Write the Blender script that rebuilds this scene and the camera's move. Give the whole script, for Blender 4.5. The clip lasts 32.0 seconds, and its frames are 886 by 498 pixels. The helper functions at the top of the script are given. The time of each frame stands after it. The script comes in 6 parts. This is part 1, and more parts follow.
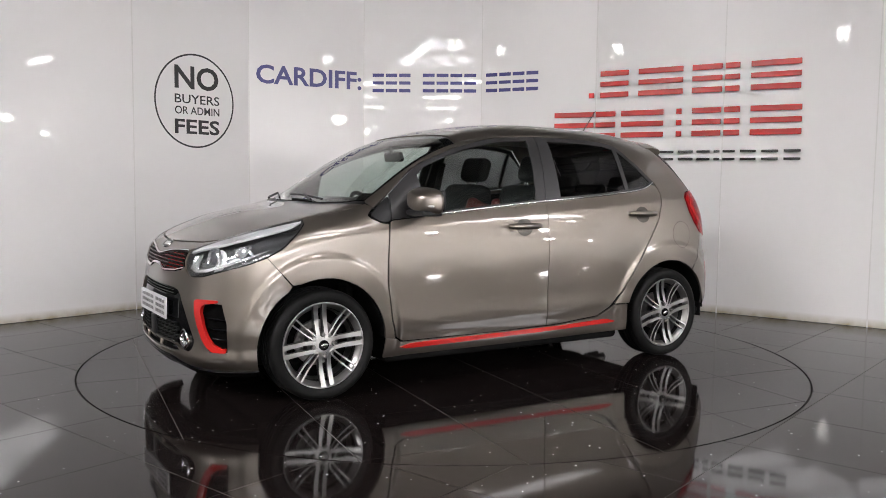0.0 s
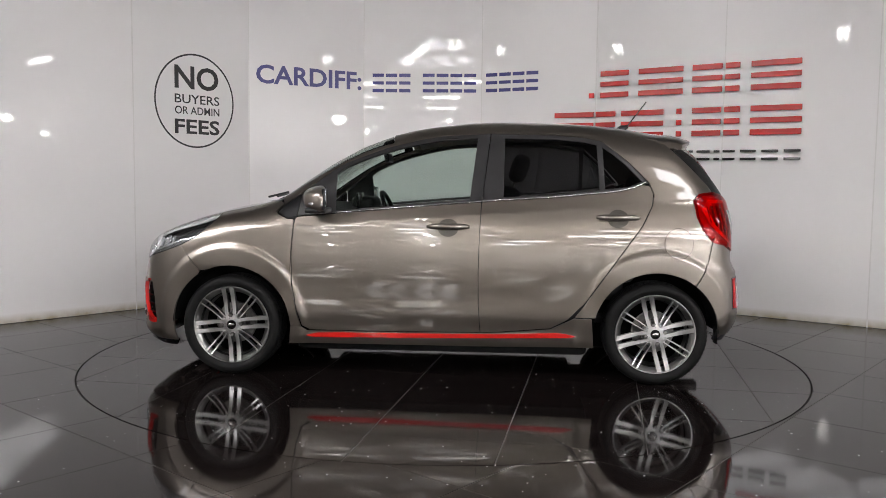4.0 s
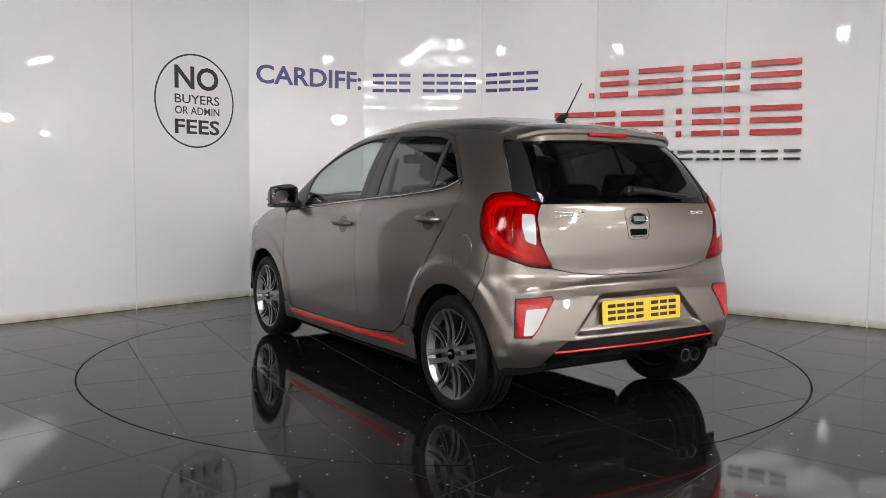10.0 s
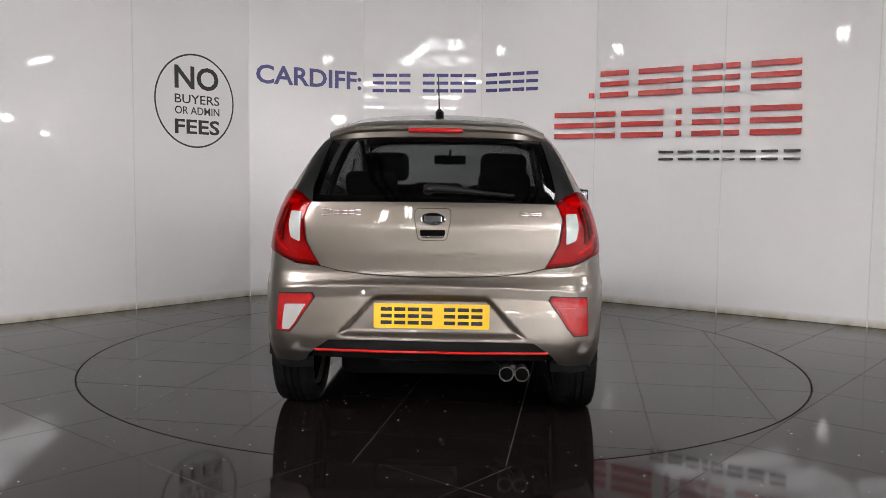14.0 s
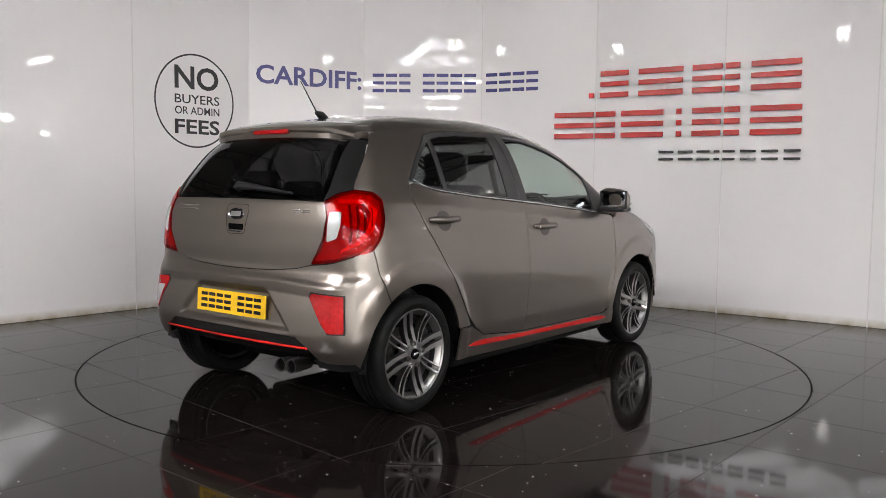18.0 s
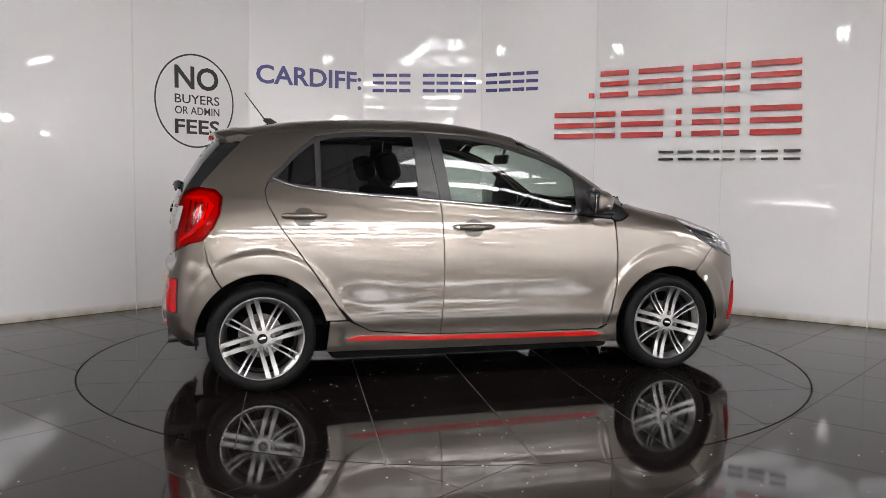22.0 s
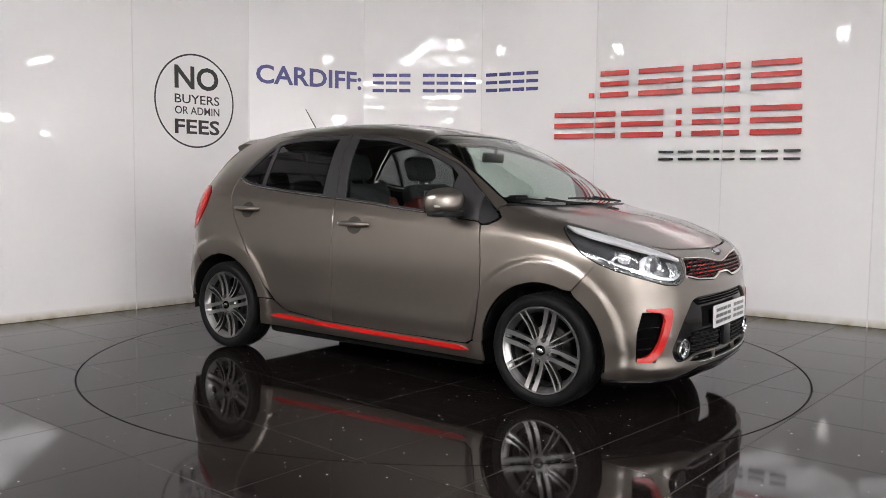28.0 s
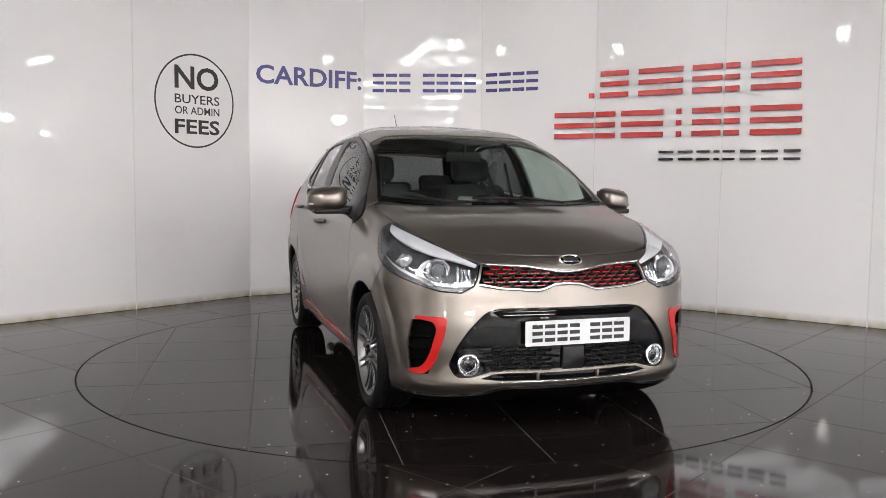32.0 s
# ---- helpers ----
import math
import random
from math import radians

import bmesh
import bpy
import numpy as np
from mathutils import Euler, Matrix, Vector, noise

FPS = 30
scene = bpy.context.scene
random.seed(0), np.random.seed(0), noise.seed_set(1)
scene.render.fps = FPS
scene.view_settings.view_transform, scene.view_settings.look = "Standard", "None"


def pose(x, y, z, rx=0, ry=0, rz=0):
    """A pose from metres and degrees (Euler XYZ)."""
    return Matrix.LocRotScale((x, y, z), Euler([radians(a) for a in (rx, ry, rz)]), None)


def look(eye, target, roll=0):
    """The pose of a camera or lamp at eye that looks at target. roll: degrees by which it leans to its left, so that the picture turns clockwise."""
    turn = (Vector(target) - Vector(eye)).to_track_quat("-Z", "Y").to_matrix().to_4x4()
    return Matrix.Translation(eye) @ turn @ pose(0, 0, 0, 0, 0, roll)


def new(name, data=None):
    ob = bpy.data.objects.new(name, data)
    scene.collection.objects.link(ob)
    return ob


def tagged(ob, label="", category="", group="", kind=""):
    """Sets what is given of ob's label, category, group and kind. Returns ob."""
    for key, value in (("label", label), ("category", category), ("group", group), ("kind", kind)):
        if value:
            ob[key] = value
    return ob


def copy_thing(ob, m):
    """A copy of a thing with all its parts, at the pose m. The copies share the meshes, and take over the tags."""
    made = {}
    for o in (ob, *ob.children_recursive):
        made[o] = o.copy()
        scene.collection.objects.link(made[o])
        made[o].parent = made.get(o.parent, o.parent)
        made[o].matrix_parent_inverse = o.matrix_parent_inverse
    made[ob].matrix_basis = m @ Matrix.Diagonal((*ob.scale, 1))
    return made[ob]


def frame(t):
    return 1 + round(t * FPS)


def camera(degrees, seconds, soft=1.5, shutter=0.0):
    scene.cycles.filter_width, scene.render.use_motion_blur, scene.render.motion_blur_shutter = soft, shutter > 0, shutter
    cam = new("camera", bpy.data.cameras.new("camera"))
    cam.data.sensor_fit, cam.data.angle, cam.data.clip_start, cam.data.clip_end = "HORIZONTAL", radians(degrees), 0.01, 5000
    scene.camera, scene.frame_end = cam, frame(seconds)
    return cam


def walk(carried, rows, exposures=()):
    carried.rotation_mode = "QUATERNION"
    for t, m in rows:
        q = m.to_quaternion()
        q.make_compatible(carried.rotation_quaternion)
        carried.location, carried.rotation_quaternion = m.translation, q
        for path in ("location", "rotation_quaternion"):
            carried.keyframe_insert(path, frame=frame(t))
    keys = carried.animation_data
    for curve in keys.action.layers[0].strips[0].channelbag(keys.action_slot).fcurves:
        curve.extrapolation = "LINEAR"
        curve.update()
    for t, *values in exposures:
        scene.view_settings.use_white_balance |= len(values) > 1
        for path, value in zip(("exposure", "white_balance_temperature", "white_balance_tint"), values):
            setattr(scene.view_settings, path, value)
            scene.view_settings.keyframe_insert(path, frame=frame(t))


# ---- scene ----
cam = camera(55.0, 32.0, soft=0.45)
EYE, AIM = (0.0, -5.5086, 1.1215), (-0.01185, -0.0199, 0.686)
PATH = [(0.0, look(EYE, AIM, 0.6475)), (32.0, look(EYE, AIM, 0.6475))]
EXPOSURE = [(0.0, 1.43), (1.0, 1.45), (2.0, 1.25), (3.0, 1.20), (6.0, 1.21), (7.0, 1.40), (13.0, 1.37), (14.0, 1.21), (17.0, 1.18), (18.0, 1.34), (19.0, 1.45), (20.0, 1.52), (21.0, 1.52), (22.0, 1.24), (25.0, 1.20), (28.0, 1.51), (32.0, 1.51)]
walk(cam, PATH, EXPOSURE)

# ---- light ----
world = bpy.data.worlds.new("hall_air")
world.use_nodes = True
scene.world = world
world.node_tree.nodes["Background"].inputs[0].default_value = (0.9, 0.92, 1.0, 1)
world.node_tree.nodes["Background"].inputs[1].default_value = 0.02


# ---- materials ----
def nodes(name):
    m = bpy.data.materials.new(name)
    m.use_nodes = True
    return m, m.node_tree.nodes, m.node_tree.links, m.node_tree.nodes["Principled BSDF"]


def simple(name, colour, rough=0.5, metal=0.0, coat=0.0, grain=0.08, scale=40.0, bump=0.0, spec=0.5, detail=4.0):
    """A plain surface with a little grain and blotch in its colour, gloss and relief."""
    m, n, l, b = nodes(name)
    co = n.new("ShaderNodeTexCoord")
    tx = n.new("ShaderNodeTexNoise")
    tx.inputs["Scale"].default_value, tx.inputs["Detail"].default_value = scale, detail
    l.new(co.outputs["Object"], tx.inputs["Vector"])
    big = n.new("ShaderNodeTexNoise")
    big.inputs["Scale"].default_value = scale * 0.08
    l.new(co.outputs["Object"], big.inputs["Vector"])
    add = n.new("ShaderNodeMath")
    l.new(tx.outputs["Fac"], add.inputs[0]), l.new(big.outputs["Fac"], add.inputs[1])
    r = n.new("ShaderNodeValToRGB")
    r.color_ramp.elements[0].position, r.color_ramp.elements[1].position = 0.25, 0.75
    half = n.new("ShaderNodeMath")
    half.operation, half.inputs[1].default_value = "MULTIPLY", 0.5
    l.new(add.outputs[0], half.inputs[0]), l.new(half.outputs[0], r.inputs[0])
    r.color_ramp.elements[0].color = (*[v * (1 - grain) for v in colour], 1)
    r.color_ramp.elements[1].color = (*[min(1, v * (1 + grain)) for v in colour], 1)
    l.new(r.outputs[0], b.inputs["Base Color"])
    mr = n.new("ShaderNodeMapRange")
    mr.inputs["To Min"].default_value, mr.inputs["To Max"].default_value = rough * 0.85, min(1, rough * 1.15)
    l.new(big.outputs["Fac"], mr.inputs["Value"]), l.new(mr.outputs[0], b.inputs["Roughness"])
    b.inputs["Metallic"].default_value, b.inputs["Coat Weight"].default_value = metal, coat
    b.inputs["Coat Roughness"].default_value = 0.03
    b.inputs["Specular IOR Level"].default_value = spec
    if bump:
        bp = n.new("ShaderNodeBump")
        bp.inputs["Strength"].default_value, bp.inputs["Distance"].default_value = bump, 0.002
        l.new(tx.outputs["Fac"], bp.inputs["Height"]), l.new(bp.outputs[0], b.inputs["Normal"])
    return m


def glass(name, tint, gloss=0.085):
    """A sheet of glass: clear or tinted through, with a mirror sheen."""
    m, n, l, b = nodes(name)
    n.remove(b)
    clear, shine = n.new("ShaderNodeBsdfTransparent"), n.new("ShaderNodeBsdfGlossy")
    mix, face, power, lift = n.new("ShaderNodeMixShader"), n.new("ShaderNodeLayerWeight"), n.new("ShaderNodeMath"), n.new("ShaderNodeMath")
    clear.inputs[0].default_value = (*tint, 1)
    shine.inputs["Roughness"].default_value = 0.008
    face.inputs[0].default_value = 0.5
    power.operation, power.inputs[1].default_value = "POWER", 4.0
    lift.operation, lift.inputs[1].default_value, lift.inputs[2].default_value = "MULTIPLY_ADD", 1 - gloss, gloss
    l.new(face.outputs["Facing"], power.inputs[0]), l.new(power.outputs[0], lift.inputs[0]), l.new(lift.outputs[0], mix.inputs[0])
    l.new(clear.outputs[0], mix.inputs[1]), l.new(shine.outputs[0], mix.inputs[2])
    l.new(mix.outputs[0], n["Material Output"].inputs[0])
    return m


def glow(name, colour, strength):
    m, n, l, b = nodes(name)
    b.inputs["Base Color"].default_value = (0.8, 0.8, 0.8, 1)
    b.inputs["Emission Color"].default_value, b.inputs["Emission Strength"].default_value = (*colour, 1), strength
    return m


def car_paint():
    m, n, l, b = nodes("taupe_metallic_paint")
    co = n.new("ShaderNodeTexCoord")
    fl = n.new("ShaderNodeTexVoronoi")
    fl.inputs["Scale"].default_value = 900
    l.new(co.outputs["Object"], fl.inputs["Vector"])
    r = n.new("ShaderNodeValToRGB")
    r.color_ramp.elements[0].color, r.color_ramp.elements[1].color = (0.182, 0.157, 0.133, 1), (0.215, 0.187, 0.160, 1)
    l.new(fl.outputs["Color"], r.inputs[0]), l.new(r.outputs[0], b.inputs["Base Color"])
    b.inputs["Metallic"].default_value, b.inputs["Roughness"].default_value = 0.88, 0.33
    b.inputs["Coat Weight"].default_value, b.inputs["Coat Roughness"].default_value, b.inputs["Coat IOR"].default_value = 1.0, 0.008, 1.62
    return m


def granite(name, lift):
    """Polished black granite with mica flecks, their sparkle put in as pale colour."""
    m, n, l, b = nodes(name)
    co = n.new("ShaderNodeTexCoord")
    info = n.new("ShaderNodeObjectInfo")
    vo = n.new("ShaderNodeTexVoronoi")
    vo.inputs["Scale"].default_value = 16
    l.new(co.outputs["Object"], vo.inputs["Vector"])
    dot = n.new("ShaderNodeMath")
    dot.operation, dot.inputs[1].default_value = "LESS_THAN", 0.066
    l.new(vo.outputs["Distance"], dot.inputs[0])
    sep = n.new("ShaderNodeSeparateColor")
    l.new(vo.outputs["Color"], sep.inputs[0])
    few = n.new("ShaderNodeMath")
    few.operation, few.inputs[1].default_value = "GREATER_THAN", 0.22
    l.new(sep.outputs[0], few.inputs[0])
    both = n.new("ShaderNodeMath")
    both.operation = "MULTIPLY"
    l.new(dot.outputs[0], both.inputs[0]), l.new(few.outputs[0], both.inputs[1])
    tx = n.new("ShaderNodeTexNoise")
    tx.inputs["Scale"].default_value, tx.inputs["Detail"].default_value = 90, 6
    l.new(co.outputs["Object"], tx.inputs["Vector"])
    base = n.new("ShaderNodeValToRGB")
    base.color_ramp.elements[0].color, base.color_ramp.elements[1].color = (0.0042 * lift, 0.0032 * lift, 0.0031 * lift, 1), (0.0145 * lift, 0.0108 * lift, 0.0102 * lift, 1)
    l.new(tx.outputs["Fac"], base.inputs[0])
    mix = n.new("ShaderNodeMix")
    mix.data_type = "RGBA"
    l.new(both.outputs[0], mix.inputs["Factor"]), l.new(base.outputs[0], mix.inputs["A"])
    # Grey to white fleck colours imitate how strongly each mica fleck glints.
    shade = n.new("ShaderNodeValToRGB")
    shade.color_ramp.elements[0].color, shade.color_ramp.elements[1].color = (0.25, 0.25, 0.26, 1), (0.98, 0.98, 1.0, 1)
    l.new(sep.outputs[1], shade.inputs[0]), l.new(shade.outputs[0], mix.inputs["B"])
    l.new(mix.outputs["Result"], b.inputs["Base Color"])
    sm = n.new("ShaderNodeTexNoise")
    sm.inputs["Scale"].default_value, sm.inputs["Detail"].default_value = 3.0, 5
    l.new(co.outputs["Object"], sm.inputs["Vector"])
    mr = n.new("ShaderNodeMapRange")
    mr.inputs["To Min"].default_value, mr.inputs["To Max"].default_value = 0.038, 0.065
    l.new(sm.outputs["Fac"], mr.inputs["Value"])
    ad = n.new("ShaderNodeMath")
    ad.operation = "MULTIPLY_ADD"
    ad.inputs[1].default_value = 0.012
    l.new(info.outputs["Random"], ad.inputs[0]), l.new(mr.outputs[0], ad.inputs[2]), l.new(ad.outputs[0], b.inputs["Roughness"])
    b.inputs["IOR"].default_value = 1.26
    return m


def wall_gloss():
    """White high-gloss cladding, faintly uneven, with dirt along its foot."""
    m, n, l, b = nodes("white_gloss_cladding")
    co = n.new("ShaderNodeTexCoord")
    sep = n.new("ShaderNodeSeparateXYZ")
    l.new(co.outputs["Object"], sep.inputs[0])
    tx = n.new("ShaderNodeTexNoise")
    tx.inputs["Scale"].default_value, tx.inputs["Detail"].default_value = 9, 6
    l.new(co.outputs["Object"], tx.inputs["Vector"])
    foot = n.new("ShaderNodeMapRange")
    foot.inputs["From Min"].default_value, foot.inputs["From Max"].default_value = 0.0, 0.075
    foot.inputs["To Min"].default_value, foot.inputs["To Max"].default_value = 1.5, 0.0
    l.new(sep.outputs[2], foot.inputs["Value"])
    dirt = n.new("ShaderNodeMath")
    dirt.operation = "MULTIPLY"
    l.new(foot.outputs[0], dirt.inputs[0]), l.new(tx.outputs["Fac"], dirt.inputs[1])
    mix = n.new("ShaderNodeMix")
    mix.data_type = "RGBA"
    l.new(dirt.outputs[0], mix.inputs["Factor"])
    mix.inputs["A"].default_value, mix.inputs["B"].default_value = (0.74, 0.72, 0.72, 1), (0.30, 0.24, 0.13, 1)
    l.new(mix.outputs["Result"], b.inputs["Base Color"])
    b.inputs["Roughness"].default_value = 0.022
    big = n.new("ShaderNodeTexNoise")
    big.inputs["Scale"].default_value, big.inputs["Detail"].default_value = 2.2, 1
    l.new(co.outputs["Object"], big.inputs["Vector"])
    bp = n.new("ShaderNodeBump")
    bp.inputs["Strength"].default_value, bp.inputs["Distance"].default_value = 0.16, 0.004
    l.new(big.outputs["Fac"], bp.inputs["Height"]), l.new(bp.outputs[0], b.inputs["Normal"])
    return m


PAINT = car_paint()
BLACK_GLOSS = simple("gloss_black_trim", (0.003, 0.003, 0.0035), 0.05, spec=0.2)
BLACK_TRIM = simple("satin_black_trim", (0.011, 0.011, 0.012), 0.38, bump=0.15, scale=300, spec=0.25)
PILLAR_BLACK = simple("dark_pillar_film", (0.03, 0.029, 0.03), 0.3)
# Body paint darkened for the shade inside the door handle bowls.
RECESS = simple("shaded_metallic_paint", (0.06, 0.053, 0.045), 0.3, metal=0.6, coat=0.8)
PLASTIC = simple("grained_black_plastic", (0.010, 0.010, 0.010), 0.5, bump=0.4, scale=500, spec=0.15)
UNDER = simple("underbody_black", (0.008, 0.008, 0.008), 0.8, bump=0.4, scale=60, spec=0.05)
RED = simple("red_accent_gloss", (0.43, 0.011, 0.009), 0.20, coat=0.7, grain=0.04)
CHROME = simple("chrome", (0.82, 0.82, 0.83), 0.07, metal=1.0, grain=0.02)
SATIN = simple("satin_silver", (0.55, 0.54, 0.52), 0.22, metal=1.0, grain=0.05)
RUBBER = simple("tyre_rubber", (0.006, 0.006, 0.006), 0.55, bump=0.5, scale=160, spec=0.13)
MACHINED = simple("machined_alloy", (0.36, 0.355, 0.35), 0.30, metal=0.95, grain=0.06, scale=200)
ALLOY_DARK = simple("dark_grey_alloy_paint", (0.014, 0.0135, 0.0135), 0.3, spec=0.3)
STEEL = simple("brake_steel", (0.16, 0.155, 0.15), 0.4, metal=1.0, grain=0.15)
GLASS_CLEAR = glass("green_tinted_glass", (0.74, 0.82, 0.78))
GLASS_DARK = glass("privacy_glass", (0.17, 0.17, 0.175), 0.075)
LENS = glass("clear_lens", (0.93, 0.94, 0.95))
LAMP_RED = glass("red_lens", (0.85, 0.02, 0.025), 0.02)
LAMP_RED_BACK = simple("red_lamp_core", (0.40, 0.007, 0.009), 0.25, coat=0.4, spec=0.3, grain=0.45, scale=60, bump=0.6)
LAMP_RED_DEEP = simple("deep_red_lamp_rib", (0.13, 0.004, 0.005), 0.25, spec=0.3, grain=0.3)
LAMP_SILVER = simple("lamp_reflector", (0.82, 0.82, 0.84), 0.14, metal=0.75, bump=0.2, scale=200)
LAMP_BROW = simple("pale_light_strip", (0.72, 0.72, 0.73), 0.25, grain=0.05, coat=1.0)
LAMP_BOWL = simple("grey_lamp_housing", (0.15, 0.15, 0.155), 0.16, metal=0.6, grain=0.4, scale=45, bump=0.9)
LAMP_WHITE = simple("white_lamp_core", (0.42, 0.415, 0.405), 0.2, grain=0.1, scale=150, coat=0.5)
CLOTH = simple("charcoal_seat_cloth", (0.022, 0.022, 0.024), 0.85, bump=0.5, scale=700)
RED_CLOTH = simple("red_seat_leather", (0.10, 0.008, 0.007), 0.45, bump=0.2, scale=400)
HEADLINER = simple("grey_headlining", (0.42, 0.40, 0.38), 0.9, bump=0.2, scale=300)
PLATE_YELLOW = simple("yellow_plate", (0.82, 0.50, 0.02), 0.25, coat=0.5, grain=0.03)
PLATE_WHITE = simple("white_plate", (0.70, 0.70, 0.71), 0.25, coat=0.5, grain=0.03)
PLATE_INK = simple("plate_ink", (0.008, 0.008, 0.008), 0.3)
MIRROR = simple("mirror_glass", (0.30, 0.31, 0.33), 0.01, metal=1.0, grain=0.0)
TABLE_STONE = granite("black_granite_table", 1.0)
FLOOR_STONE = granite("black_granite_floor", 1.15)
GROUT = simple("tile_joint", (0.085, 0.080, 0.074), 0.8, scale=80, grain=0.3)
GAP = simple("black_gap", (0.003, 0.003, 0.003), 0.9, spec=0.02)
CLADDING = wall_gloss()
SEAM = simple("cladding_joint", (0.62, 0.60, 0.59), 0.3)
INK_BLACK = simple("black_vinyl", (0.014, 0.014, 0.015), 0.3)
INK_NAVY = simple("navy_vinyl", (0.03, 0.028, 0.16), 0.3)
SIGN_RED = simple("red_acrylic", (0.46, 0.014, 0.013), 0.18, coat=0.6, grain=0.03)
SIGN_BLACK = simple("black_acrylic", (0.008, 0.008, 0.009), 0.15, coat=0.6)
SIGN_EDGE = simple("dark_red_acrylic_edge", (0.16, 0.012, 0.010), 0.3)
HALL_WALL = simple("hall_grey_wall", (0.80, 0.79, 0.77), 0.7, grain=0.12, scale=6)
# Tone of the unseen west wall, set to darken what the car reflects.
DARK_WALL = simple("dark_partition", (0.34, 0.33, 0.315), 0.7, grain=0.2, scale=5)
HALL_ROOF = simple("hall_roof_sheet", (0.30, 0.295, 0.29), 0.6, grain=0.12, scale=8)
BEAM = simple("painted_steel_beam", (0.10, 0.10, 0.11), 0.5)
TUBE = glow("lit_tube", (1.0, 0.97, 0.92), 26.0)
# Glow of unseen roof sheets; the first three serve added fill lights.
FILL_SHEET_WIDE = glow("dull_daylight_sheet", (1.0, 0.98, 1.0), 10.5)
FILL_SHEET_FAR = glow("daylight_sheet", (1.0, 0.98, 1.0), 17.0)
FILL_SHEET_EAST = glow("clear_daylight_sheet", (1.0, 0.98, 1.0), 13.0)
SKYLIGHT_DULL = glow("grimy_daylight_sheet", (1.0, 0.98, 1.0), 5.0)


# ---- helpers for shapes ----
def part(name, mesh, material, parent, label=""):
    """Links a bmesh or a mesh as one object under a thing or a part."""
    if isinstance(mesh, bmesh.types.BMesh):
        data = bpy.data.meshes.new(name)
        mesh.normal_update()
        mesh.to_mesh(data)
        mesh.free()
    else:
        data = mesh
    for m in material if isinstance(material, (list, tuple)) else (material,):
        data.materials.append(m)
    ob = new(name, data)
    ob.parent = parent
    if label:
        ob["label"] = label
    return ob


def smooth(data, angle=40):
    data.polygons.foreach_set("use_smooth", [True] * len(data.polygons))
    data.set_sharp_from_angle(angle=radians(angle))
    return data


def done(bm, angle=40):
    data = bpy.data.meshes.new("shape")
    bmesh.ops.recalc_face_normals(bm, faces=bm.faces)
    bm.to_mesh(data)
    bm.free()
    return smooth(data, angle)


def block(size, at=(0, 0, 0), bevel=0.0, turn=None, segments=2):
    """A box with eased edges."""
    bm = bmesh.new()
    bmesh.ops.create_cube(bm, size=1.0)
    bmesh.ops.scale(bm, vec=size, verts=bm.verts)
    if bevel:
        bmesh.ops.bevel(bm, geom=bm.edges[:], offset=bevel, segments=segments, affect="EDGES", profile=0.5)
    m = Matrix.Translation(at) @ (turn or Matrix())
    bmesh.ops.transform(bm, matrix=m, verts=bm.verts)
    return bm


def lathe(profile, n=48, axis="y", closed=False):
    """A turned form: profile of (radius, along) about the axis through the origin."""
    verts, faces = [], []
    for i in range(n):
        a = 2 * math.pi * i / n
        for r, h in profile:
            verts.append((r * math.cos(a), h, r * math.sin(a)) if axis == "y" else ((r * math.cos(a), r * math.sin(a), h) if axis == "z" else (h, r * math.cos(a), r * math.sin(a))))
    k = len(profile)
    for i in range(n):
        j = (i + 1) % n
        for q in range(k if closed else k - 1):
            w = (q + 1) % k
            faces.append((i * k + q, i * k + w, j * k + w, j * k + q))
    bm = bmesh.new()
    vs = [bm.verts.new(v) for v in verts]
    for f in faces:
        bm.faces.new([vs[q] for q in f])
    bmesh.ops.remove_doubles(bm, verts=bm.verts, dist=1e-5)
    return bm


def tube(points, radius, n=8):
    """A round bar along points."""
    bm = bmesh.new()
    rings = []
    ps = [Vector(p) for p in points]
    for i, p in enumerate(ps):
        d = (ps[min(i + 1, len(ps) - 1)] - ps[max(i - 1, 0)]).normalized()
        q = d.to_track_quat("Z", "Y").to_matrix()
        r = radius[i] if isinstance(radius, (list, tuple)) else radius
        rings.append([bm.verts.new(p + q @ Vector((r * math.cos(2 * math.pi * k / n), r * math.sin(2 * math.pi * k / n), 0))) for k in range(n)])
    for a, b in zip(rings, rings[1:]):
        for k in range(n):
            bm.faces.new((a[k], a[(k + 1) % n], b[(k + 1) % n], b[k]))
    bm.faces.new(rings[0][::-1]), bm.faces.new(rings[-1])
    return bm


def prism(outline, z0, z1, m=None, bevel=0.0):
    """A flat outline of (x, y) drawn up from z0 to z1."""
    bm = bmesh.new()
    lo = [bm.verts.new((x, y, z0)) for x, y in outline]
    hi = [bm.verts.new((x, y, z1)) for x, y in outline]
    n = len(outline)
    bm.faces.new(lo[::-1]), bm.faces.new(hi)
    for i in range(n):
        bm.faces.new((lo[i], lo[(i + 1) % n], hi[(i + 1) % n], hi[i]))
    bmesh.ops.recalc_face_normals(bm, faces=bm.faces)
    if bevel:
        bmesh.ops.bevel(bm, geom=bm.edges[:], offset=bevel, segments=1, affect="EDGES")
    if m is not None:
        bmesh.ops.transform(bm, matrix=m, verts=bm.verts)
    return bm


def rounded(pts, r=0.015, n=4):
    """An outline with its corners rounded."""
    out = []
    k = len(pts)
    for i in range(k):
        a, b, c = (np.array(pts[(i + d) % k], float) for d in (-1, 0, 1))
        la, lc = np.linalg.norm(a - b), np.linalg.norm(c - b)
        ra = min(r, la * 0.45, lc * 0.45)
        p, q = b + (a - b) / la * ra, b + (c - b) / lc * ra
        for t in np.linspace(0, 1, n):
            out.append(tuple((1 - t) ** 2 * p + 2 * t * (1 - t) * b + t * t * q))
    return out


